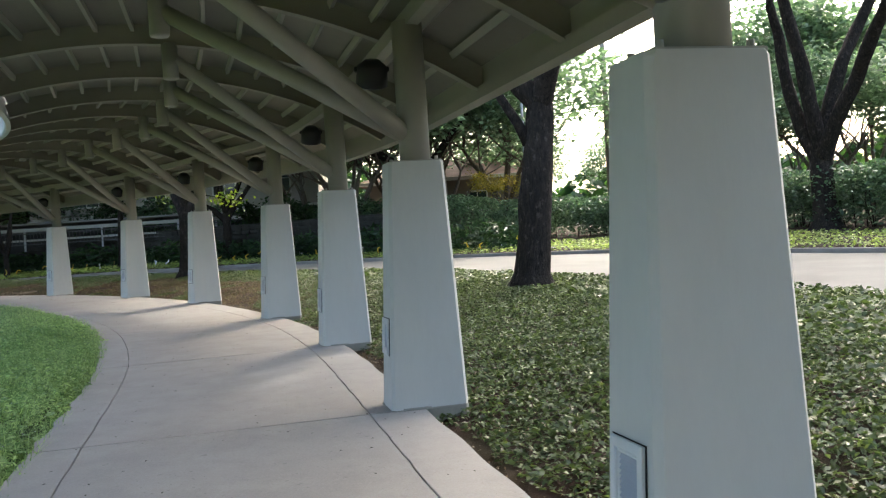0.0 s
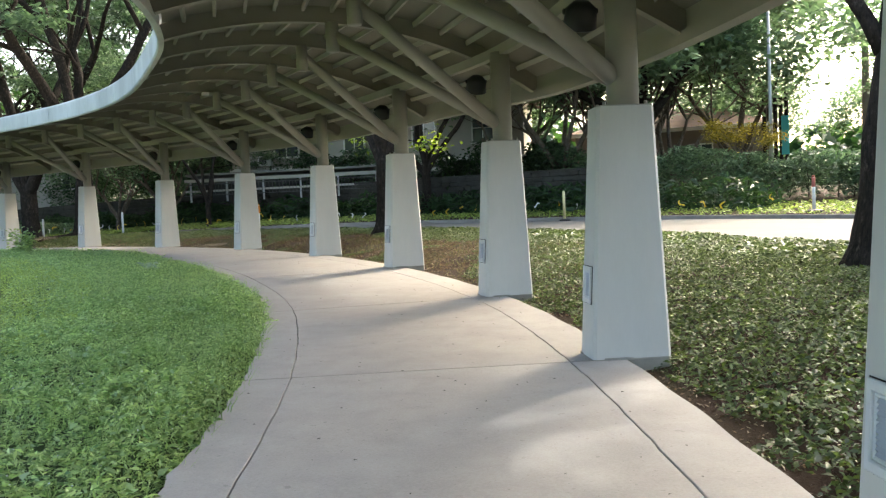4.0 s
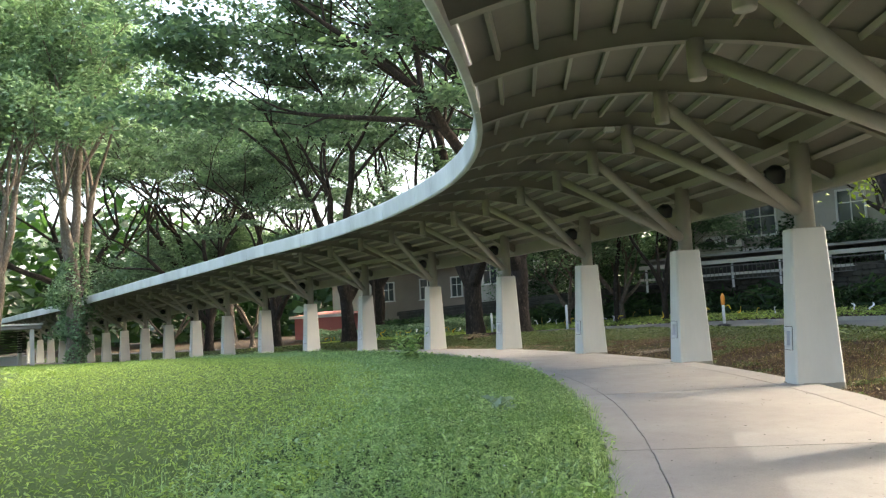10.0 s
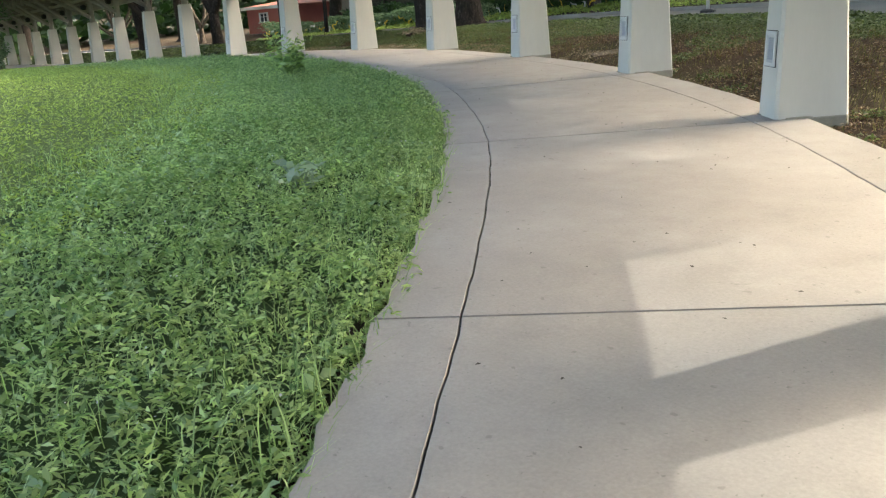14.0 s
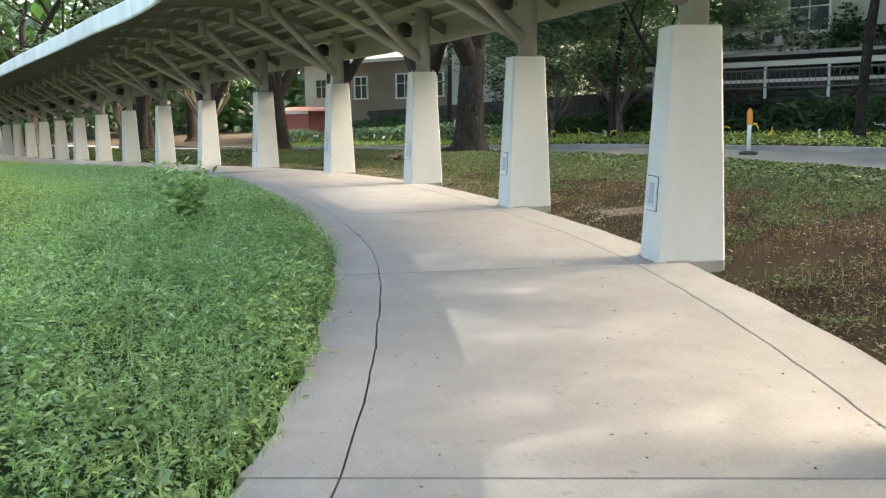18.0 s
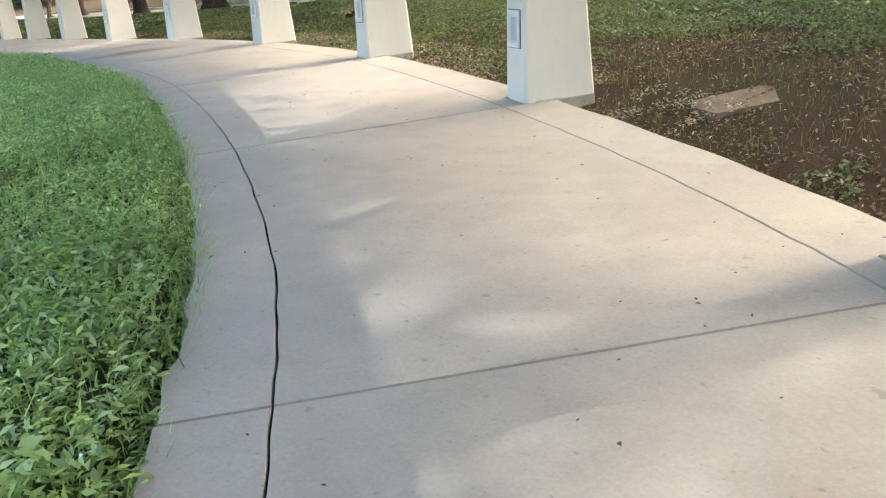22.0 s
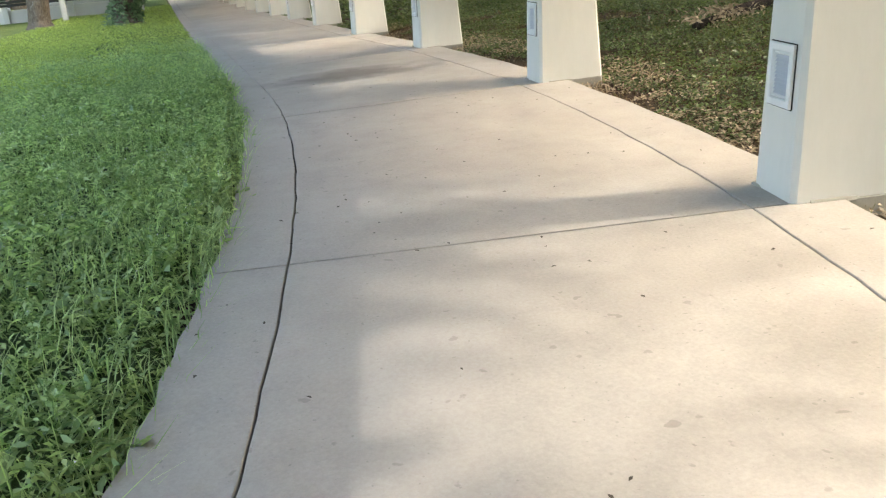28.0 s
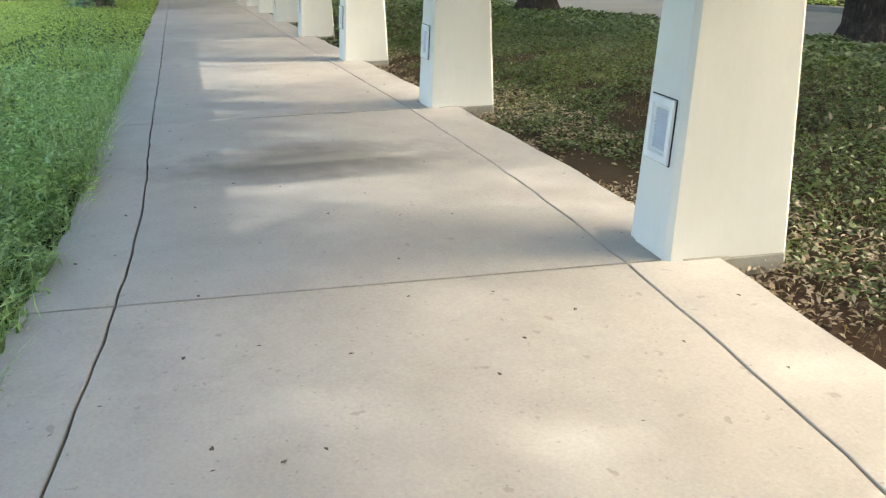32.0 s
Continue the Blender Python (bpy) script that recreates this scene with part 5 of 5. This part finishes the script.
# covered terrace in front of the grey house, above the stone wall
terrace = thing("terrace_roof", (-21.0, 50.7, 2.6), 9.5, "long low terrace roof with pale edge and thin posts", "terrace roof")
part("roof_slab", boxed((19, 3.2, 0.12), pose(0, 1.2, 1.15, -7, 0, 0), 0.01), ROOF_GREY, terrace)
part("edge", boxed((19.1, 0.08, 0.2), pose(0, -0.42, 0.98)), PLASTER_GREY, terrace)
part("lower_beam", boxed((19.1, 0.1, 0.12), pose(0, -0.4, 0.35)), PLASTER_GREY, terrace)
# black sheet standing in for the deep shade under the terrace roof
part("terrace_shade", boxed((19, 0.1, 1.6), pose(0, 2.2, 0.1)), BLACK, terrace)
for i in range(9):
    part("post", boxed((0.09, 0.09, 1.3), pose(-9.2 + i * 2.3, -0.36, 0.35)), METAL, terrace)
rail = thing("railing", (-21.0, 50.2, 2.6), 9.5, "thin grey metal railing above the stone wall", "railing")
part("top_rail", boxed((19, 0.04, 0.05), pose(0, 0, 0.75)), DARK_METAL, rail)
part("bottom_rail", boxed((19, 0.03, 0.04), pose(0, 0, 0.1)), DARK_METAL, rail)
bar = boxed((0.02, 0.02, 0.68))
bar_me = bpy.data.meshes.new("bar")
bar.to_mesh(bar_me)
bar.free()
bar_me.materials.append(DARK_METAL)
for i in range(90):
    put("bar", bar_me, rail, pose(-9.4 + i * 0.211, 0, 0.42))


# ---- barrier posts and caution tape by the road ----
def barrier(x, y, colour, name, label, head=None):
    z = float(ground_z(x, y)[0])
    s, w = plan(x, y)
    if road_far(s)[0] < w[0] < road_near(s)[0]:
        z = float(level(s)[0]) + 0.19
    b = thing(name, (x, y, z), 20, label, "barrier post", "barrier posts")
    v, f = loft([cut_ring(-0.22, 0.22, -0.2, 0.2, 0.05, 0), cut_ring(-0.22, 0.22, -0.2, 0.2, 0.05, 0.07), cut_ring(-0.15, 0.15, -0.14, 0.14, 0.04, 0.11)])
    put("base", mesh_of("base", v, f, BLACK), b)
    tube("pole", [(0, 0, 0.1), (0, 0, 1.18)], 0.055, colour, b, 12)
    tube("cap", [(0, 0, 1.18), (0, 0, 1.24)], [0.06, 0.03], head or colour, b, 12)
    return b


orange = barrier(-20.4, 40.4, WHITE_PLASTIC, "barrier_post", "white barrier post with an orange reflective band on a black base", ORANGE)
tube("band", [(0, 0, 0.8), (0, 0, 0.85), (0, 0, 1.12), (0, 0, 1.17)], [0.06, 0.078, 0.078, 0.06], ORANGE, orange, 12, "orange band")
barrier(-14.5, 41.4, WHITE_PLASTIC, "barrier_post", "white barrier post on a black base at the road edge")
barrier(-29.0, 41.3, WHITE_PLASTIC, "barrier_post", "white barrier post on a black base at the road edge")
barrier(-35.8, 43.0, WHITE_PLASTIC, "barrier_post", "white barrier post on a black base at the road edge")
barrier(-5.5, 39.2, PALE_YELLOW, "barrier_post", "pale yellow barrier post on a black base")
last = barrier(3.6, 35.4, WHITE_PLASTIC, "barrier_post", "white barrier post with a red band on a black base", PLASTER_PINK)
tube("band", [(0, 0, 0.85), (0, 0, 1.17)], 0.06, PLASTER_PINK, last, 12, "red band")


def build_tape():
    rng = random.Random(9)
    tape = tagged(new("caution_tape"), "yellow and white warning flags on a cord along the road", "caution tape")
    st = np.arange(5.0, 16.0, 0.06)
    cord = []
    for t in st:
        u = (t * 1.6) % 1.0
        cord.append(at(t, float(road_far(t)) - 0.75, 1.02 - 0.22 * 4 * u * (1 - u)))
    tube("cord", cord, 0.003, BLACK, tape, 4)
    shapes = []
    for k in range(4):
        n = 5
        v = []
        for i in range(n):
            z = -0.28 * i / (n - 1)
            off = 0.06 * math.sin(i * 1.3 + k)
            v += [(-0.035 + off, 0.03 * math.cos(i + k), z), (0.035 + off, 0.03 * math.cos(i + k + 0.5), z)]
        shapes.append(mesh_of("flag", v, [(2 * i, 2 * i + 1, 2 * i + 3, 2 * i + 2) for i in range(n - 1)], TAPE_YELLOW if k else WHITE_PLASTIC))
    for i in range(0, len(st) - 1, 2):
        p = cord[i]
        put("flag", shapes[rng.randrange(4)], tape, pose(float(p[0]), float(p[1]), float(p[2]), rng.uniform(-50, 50), rng.uniform(-60, 60), rng.uniform(0, 180)))


build_tape()

# ---- poles and frames beyond the road ----
lamp_pole = thing("slim_pole", (2.7, 47.5, float(ground_z(2.7, 47.5)[0])), 0, "tall thin grey metal pole on the verge", "pole")
tube("shaft", [(0, 0, -0.2), (0, 0, 4), (0, 0, 10)], [0.11, 0.09, 0.06], METAL, lamp_pole, 10)
tube("collar", [(0, 0, 0), (0, 0, 0.25)], 0.14, METAL, lamp_pole, 10)
util = thing("utility_pole", (8.3, 60, float(ground_z(8.3, 60)[0])), 0, "grey concrete utility pole with transformer boxes", "utility pole")
tube("shaft", [(0, 0, -0.2), (0, 0, 15)], [0.25, 0.16], KERB, util, 12)
for bx in (-0.68, 0.68):
    part("transformer", boxed((0.9, 0.6, 1.15), pose(bx, 0, 9.0), 0.04), PLASTER_WHITE, util)
part("crossarm", boxed((2.3, 0.1, 0.1), pose(0, -0.32, 8.35)), METAL, util)
part("crossarm", boxed((2.4, 0.12, 0.14), pose(0, 0, 11.5)), METAL, util)
bundle = thing("wrapped_post_bundle", (3.3, 58, float(ground_z(3.3, 58)[0])), 0, "bundle of tall dark posts beside a teal strip", "posts")
for i in range(5):
    tube("post", [(i * 0.3 - 0.6, 0.1 * (i % 2), -0.2), (i * 0.3 - 0.6, 0.1 * (i % 2), 5.4 + 0.3 * (i % 3))], 0.11, BARK, bundle, 8)
part("teal_strip", boxed((0.4, 0.08, 2.2), pose(0.5, -0.3, 3.2)), TEAL, bundle)
trestle = thing("metal_trestle", (-4.3, 46.4, float(ground_z(-4.3, 46.4)[0])), 15, "white tubular trestle frame standing on the bank", "trestle")
for a, b in (((0, 0, 0), (0, 0, 4.2)), ((0.9, 0, 0), (0.05, 0, 4.2)), ((0.55, 0, 0), (0.55, 0, 1.7)), ((0, 0, 1.7), (0.55, 0, 1.7)), ((0, 0, 2.6), (0.36, 0, 2.6)), ((0, 0, 0.8), (0.75, 0, 0.8))):
    tube("bar", [a, b], 0.035, METAL, trestle, 8)

banner = thing("tall_banner", (11.3, 45.1, float(ground_z(11.3, 45.1)[0])), 0, "tall teal banner panel with a white head, beyond the road", "banner")
part("panel", boxed((1.0, 0.07, 4.1), pose(0, 0, 2.4), 0.01), TEAL, banner)
part("cap", boxed((1.0, 0.075, 0.36), pose(0, 0, 4.632), 0.01), PLASTER_WHITE, banner, "white head panel")
part("band", boxed((1.02, 0.09, 0.07), pose(0, 0, 1.2, 0, -10), 0.01), BLACK, banner, "dark band")
tube("hook", [(-0.45 * math.cos(a), -0.08, 4.55 - 0.32 * math.sin(a)) for a in np.linspace(0, math.pi, 9)], 0.035, BLACK, banner, 8, "black curved strap")
tube("bracket", [(-0.5, 0, 4.55), (-0.95, -0.1, 4.85)], 0.05, METAL, banner, 8)
for bx in (-0.54, 0.54):
    tube("post", [(bx, 0, -0.2), (bx, 0, 4.5)], 0.04, METAL, banner, 10)

# ---- pavilion and cars at the far end ----
pav = thing("pavilion", (-70.5, 25.6, float(ground_z(-70.5, 25.6)[0])), -4, "dark open pavilion with pale posts and a flat roof", "pavilion")
part("roof_slab", boxed((5.0, 8.0, 0.28), pose(0, 0, 2.75), 0.03), ROOF_GREY, pav)
part("edge", boxed((5.2, 8.2, 0.12), pose(0, 0, 2.95), 0.02), TRIM, pav)
for px_, py_ in ((2.2, -3.4), (2.2, 0), (2.2, 3.4), (-2.2, -3.4), (-2.2, 0), (-2.2, 3.4)):
    part("post", boxed((0.28, 0.28, 2.62), pose(px_, py_, 1.3), 0.02), PIER_PAINT, pav)
for i in range(9):
    part("slat", boxed((0.05, 7.6, 0.14), pose(-2.0, 0, 1.0 + i * 0.18)), BLACK, pav)
part("low_wall", boxed((0.2, 7.8, 0.75), pose(-2.4, 0, 0.35)), PLASTER_WHITE, pav)


def car(x, y, turn, paint, label):
    c = thing("parked_car", (x, y, float(ground_z(x, y)[0])), turn, label, "car", "parked cars")
    body = [(-2.1, 0.35), (-2.15, 0.6), (-2.05, 0.85), (-1.0, 0.95), (0.6, 0.95), (1.7, 0.86), (2.1, 0.7), (2.12, 0.35)]
    cabin = [(-1.6, 0.93), (-1.15, 1.42), (0.1, 1.46), (0.95, 0.94)]
    for nm, prof, hw, mat in (("body", body, 0.86, paint), ("cabin", cabin, 0.74, GLASS)):
        n = len(prof)
        v = [(p, -hw, q) for p, q in prof] + [(p, hw, q) for p, q in prof]
        fs = [tuple(range(n)), tuple(range(n, 2 * n))[::-1]] + [(i, i + n, (i + 1) % n + n, (i + 1) % n) for i in range(n)]
        put(nm, mesh_of(nm, v, fs, mat), c)
    part("roof", boxed((1.3, 1.4, 0.05), pose(-0.52, 0, 1.46), 0.01), paint, c)
    for wx in (-1.3, 1.3):
        for wy in (-0.8, 0.8):
            tv, tf = tube_arrays([(wx, wy - 0.1, 0.32), (wx, wy + 0.1, 0.32)], 0.32, 18)
            wheel = put("wheel", mesh_of("tyre", tv, tf, BLACK, False), c)
            tv, tf = tube_arrays([(wx, wy - 0.11, 0.32), (wx, wy + 0.11, 0.32)], 0.2, 14)
            put("rim", mesh_of("rim", tv, tf, METAL, False), wheel)
    for wy in (-0.6, 0.6):
        part("headlight", boxed((0.05, 0.3, 0.13), pose(2.1, wy, 0.68)), LENS, c)
    return c


car(-88.0, 28.0, 100, WHITE_PLASTIC, "white parked car at the far end of the walkway")
car(-80.5, 20.0, 95, WHITE_PLASTIC, "white parked car behind the pavilion")
car(-80.0, 26.5, 95, METAL, "silver parked car behind the pavilion")


# ---- small plants, fallen branch, debris ----
def weed(x, y, height, spread, leaves, leaf, seed, material, label, name="weed_clump", aspect=0.4):
    rng = np.random.default_rng(seed)
    w = thing(name, (x, y, float(ground_z(x, y)[0])), 0, label, "weed")
    cs = []
    for i in range(9):
        a = rng.uniform(0, 2 * math.pi)
        top = np.array([math.cos(a) * spread * rng.uniform(0.2, 0.6), math.sin(a) * spread * rng.uniform(0.2, 0.6), height * rng.uniform(0.6, 1)])
        pts = [np.zeros(3), top * np.array([0.4, 0.4, 0.5]), top]
        tv, tf = tube_arrays(pts, [0.008, 0.006, 0.003], 5, False)
        put("stem", mesh_of("stem", tv, tf, material, True), w)
        u = rng.uniform(0.25, 1.05, leaves // 9)
        cs.append(np.array([np.array([0, 0, 0]) + top * t for t in u]) + rng.normal(0, spread * 0.16, (leaves // 9, 3)) * np.array([1, 1, 0.6]))
    v, f = leaf_quads(np.concatenate(cs), leaf, rng, 0.7, aspect)
    put("leaves", mesh_of("leaves", v, f, material), w)
    return w


weed(-18.1, 23.6, 0.82, 0.6, 420, 0.13, 3, GRASS, "tall bushy green weed standing out of the lawn")
weed(-10.1, 18.85, 0.22, 0.3, 60, 0.14, 4, LEAF_PALE, "pale broad-leaved weed in the lawn")
weed(-5.2, 13.6, 0.35, 0.35, 120, 0.09, 5, GRASS, "leafy weed at the lawn edge")
weed(-6.3, 11.2, 0.25, 0.3, 90, 0.1, 6, GRASS, "leafy weed in the lawn")
for i, (s, w) in enumerate(((7.3, 3.15), (7.55, 3.1), (8.05, 3.12), (8.9, 3.08), (9.05, 3.1))):
    p = at(s, w)
    weed(float(p[0]), float(p[1]), 0.16, 0.3, 54, 0.2, 20 + i, GRASS, "straggling grass runners over the walkway edge", "grass_runner", 0.05)

branch = thing("fallen_branch", (-26.7, 33.2, float(ground_z(-26.7, 33.2)[0]) + 0.05), 0, "fallen branch with dry pale leaves on the bank", "branch")
tube("limb", [(0, 0, 0.02), (-0.3, 1.0, 0.1), (-0.5, 2.2, 0.12), (-0.9, 3.4, 0.2)], [0.05, 0.09, 0.13, 0.19], BARK, branch, 12)
rb = np.random.default_rng(8)
c = np.array([-0.08, 0.45, 0.12]) + rb.normal(0, 1, (260, 3)) * np.array([0.15, 0.3, 0.05])
v, f = leaf_quads(c, 0.085, rb, 0.8, 0.4)
put("leaves", mesh_of("leaves", v, f, DRY_PALE), branch, None, "dry pale leaves")

SLAB = plain("earth_stained_concrete", (0.13, 0.10, 0.075), 0.95, var=0.4, scale=6, bumps=0.6)
# a broken concrete cover lying tilted on the earth
cover = thing("broken_slab", (-14.95, 28.75, float(ground_z(-14.95, 28.75)[0]) - 0.01), 62, "broken weathered concrete slab lying tilted among dry leaves", "slab")
v, f = loft([[(-0.46, -0.3, -0.06), (0.42, -0.33, -0.06), (0.5, 0.1, -0.06), (0.33, 0.31, -0.06), (-0.4, 0.29, -0.06), (-0.5, 0.02, -0.06)], [(-0.46, -0.3, 0.0), (0.42, -0.33, 0.0), (0.5, 0.1, 0.0), (0.33, 0.31, 0.0), (-0.4, 0.29, 0.0), (-0.5, 0.02, 0.0)]])
put("panel", mesh_of("panel", v, f, SLAB), cover, pose(0, 0, 0.03, 3, -4, 0) @ Matrix.Diagonal((0.85, 0.8, 1, 1)))
v, f = loft([[(0.52, -0.2, -0.05), (0.75, -0.12, -0.05), (0.66, 0.14, -0.05), (0.53, 0.05, -0.05)], [(0.52, -0.2, 0.02), (0.75, -0.12, 0.02), (0.66, 0.14, 0.02), (0.53, 0.05, 0.02)]])
put("fragment", mesh_of("fragment", v, f, SLAB), cover, pose(0, 0, 0.0, -4, 3, 0))

rd = np.random.default_rng(91)
s, w = scatter(520, 0, 11, -0.2, 3.0, rd)
p = at(s, w, 0.004)
v, f = leaf_quads(p, 0.028, rd, 0.15, 0.5)
stuff("walkway_debris", v, f, plain("dark_debris", (0.05, 0.04, 0.03), 0.9), "small dark leaf fragments scattered on the walkway", "debris")

# ivy-hung tree beside the far canopy
ivy = tree("ivy_tree", 33, 23, 5.8, 0.45, 4.5, 5, 40000, 0.28, LEAF_BRIGHT, BARK_PALE, "old leaning tree hung with ivy beside the lawn", flat=0.7, puff=0.12, levels=5)
ivy.matrix_basis = pose(-55.5, 27.9, float(ground_z(-55.5, 27.9)[0]), 0, 0, 0)
ri = np.random.default_rng(34)
hz = ri.uniform(0.1, 7.5, 9000)
ha = ri.uniform(0, 2 * math.pi, 9000)
thick = value_noise(hz + 20, ha * 1.4 + 20, 0.9, 12)
keep = thick > 0.36
hz, ha, thick = hz[keep], ha[keep], thick[keep]
hr = 0.45 + (thick - 0.36) * 2.6 * ri.uniform(0.2, 1.0, len(hz)) * np.interp(hz, [0, 2, 5, 7.5], [0.5, 0.8, 1.3, 1.0])
c = np.stack([np.cos(ha) * hr, np.sin(ha) * hr, hz - hr * 0.4], 1)
v, f = leaf_quads(c, 0.18, ri, 1.2, 0.6)
put("ivy", mesh_of("ivy", v, f, LEAF_BRIGHT), ivy, None, "climbing ivy leaves")

# low sprays of lime-green leaves on the bank tree nearest the walkway's bend
rl = np.random.default_rng(52)
back = bank.matrix_basis.inverted()
for cx, cy, cz in ((-7.5, 28.9, 3.3), (-9.9, 29.4, 3.8), (-8.2, 27.6, 4.3)):
    root = np.array([-8.8, 28.3, 2.9])
    end = np.array([cx, cy, cz])
    mid = (root + end) / 2 + np.array([0, 0, 0.35])
    tv, tf = tube_arrays([root, mid, end], [0.03, 0.022, 0.008], 6, False)
    twig = put("low_branch", mesh_of("low_branch", tv, tf, BARK, True), bank, back)
    c = end + rl.normal(0, 1, (90, 3)) * np.array([0.38, 0.38, 0.22])
    v, f = leaf_quads(c, 0.17, rl, 0.8, 0.5)
    tagged(put("leaf_spray", mesh_of("leaf_spray", v, f, LEAF_LIME), twig), "sunlit lime-green leaves", kind="stuff")
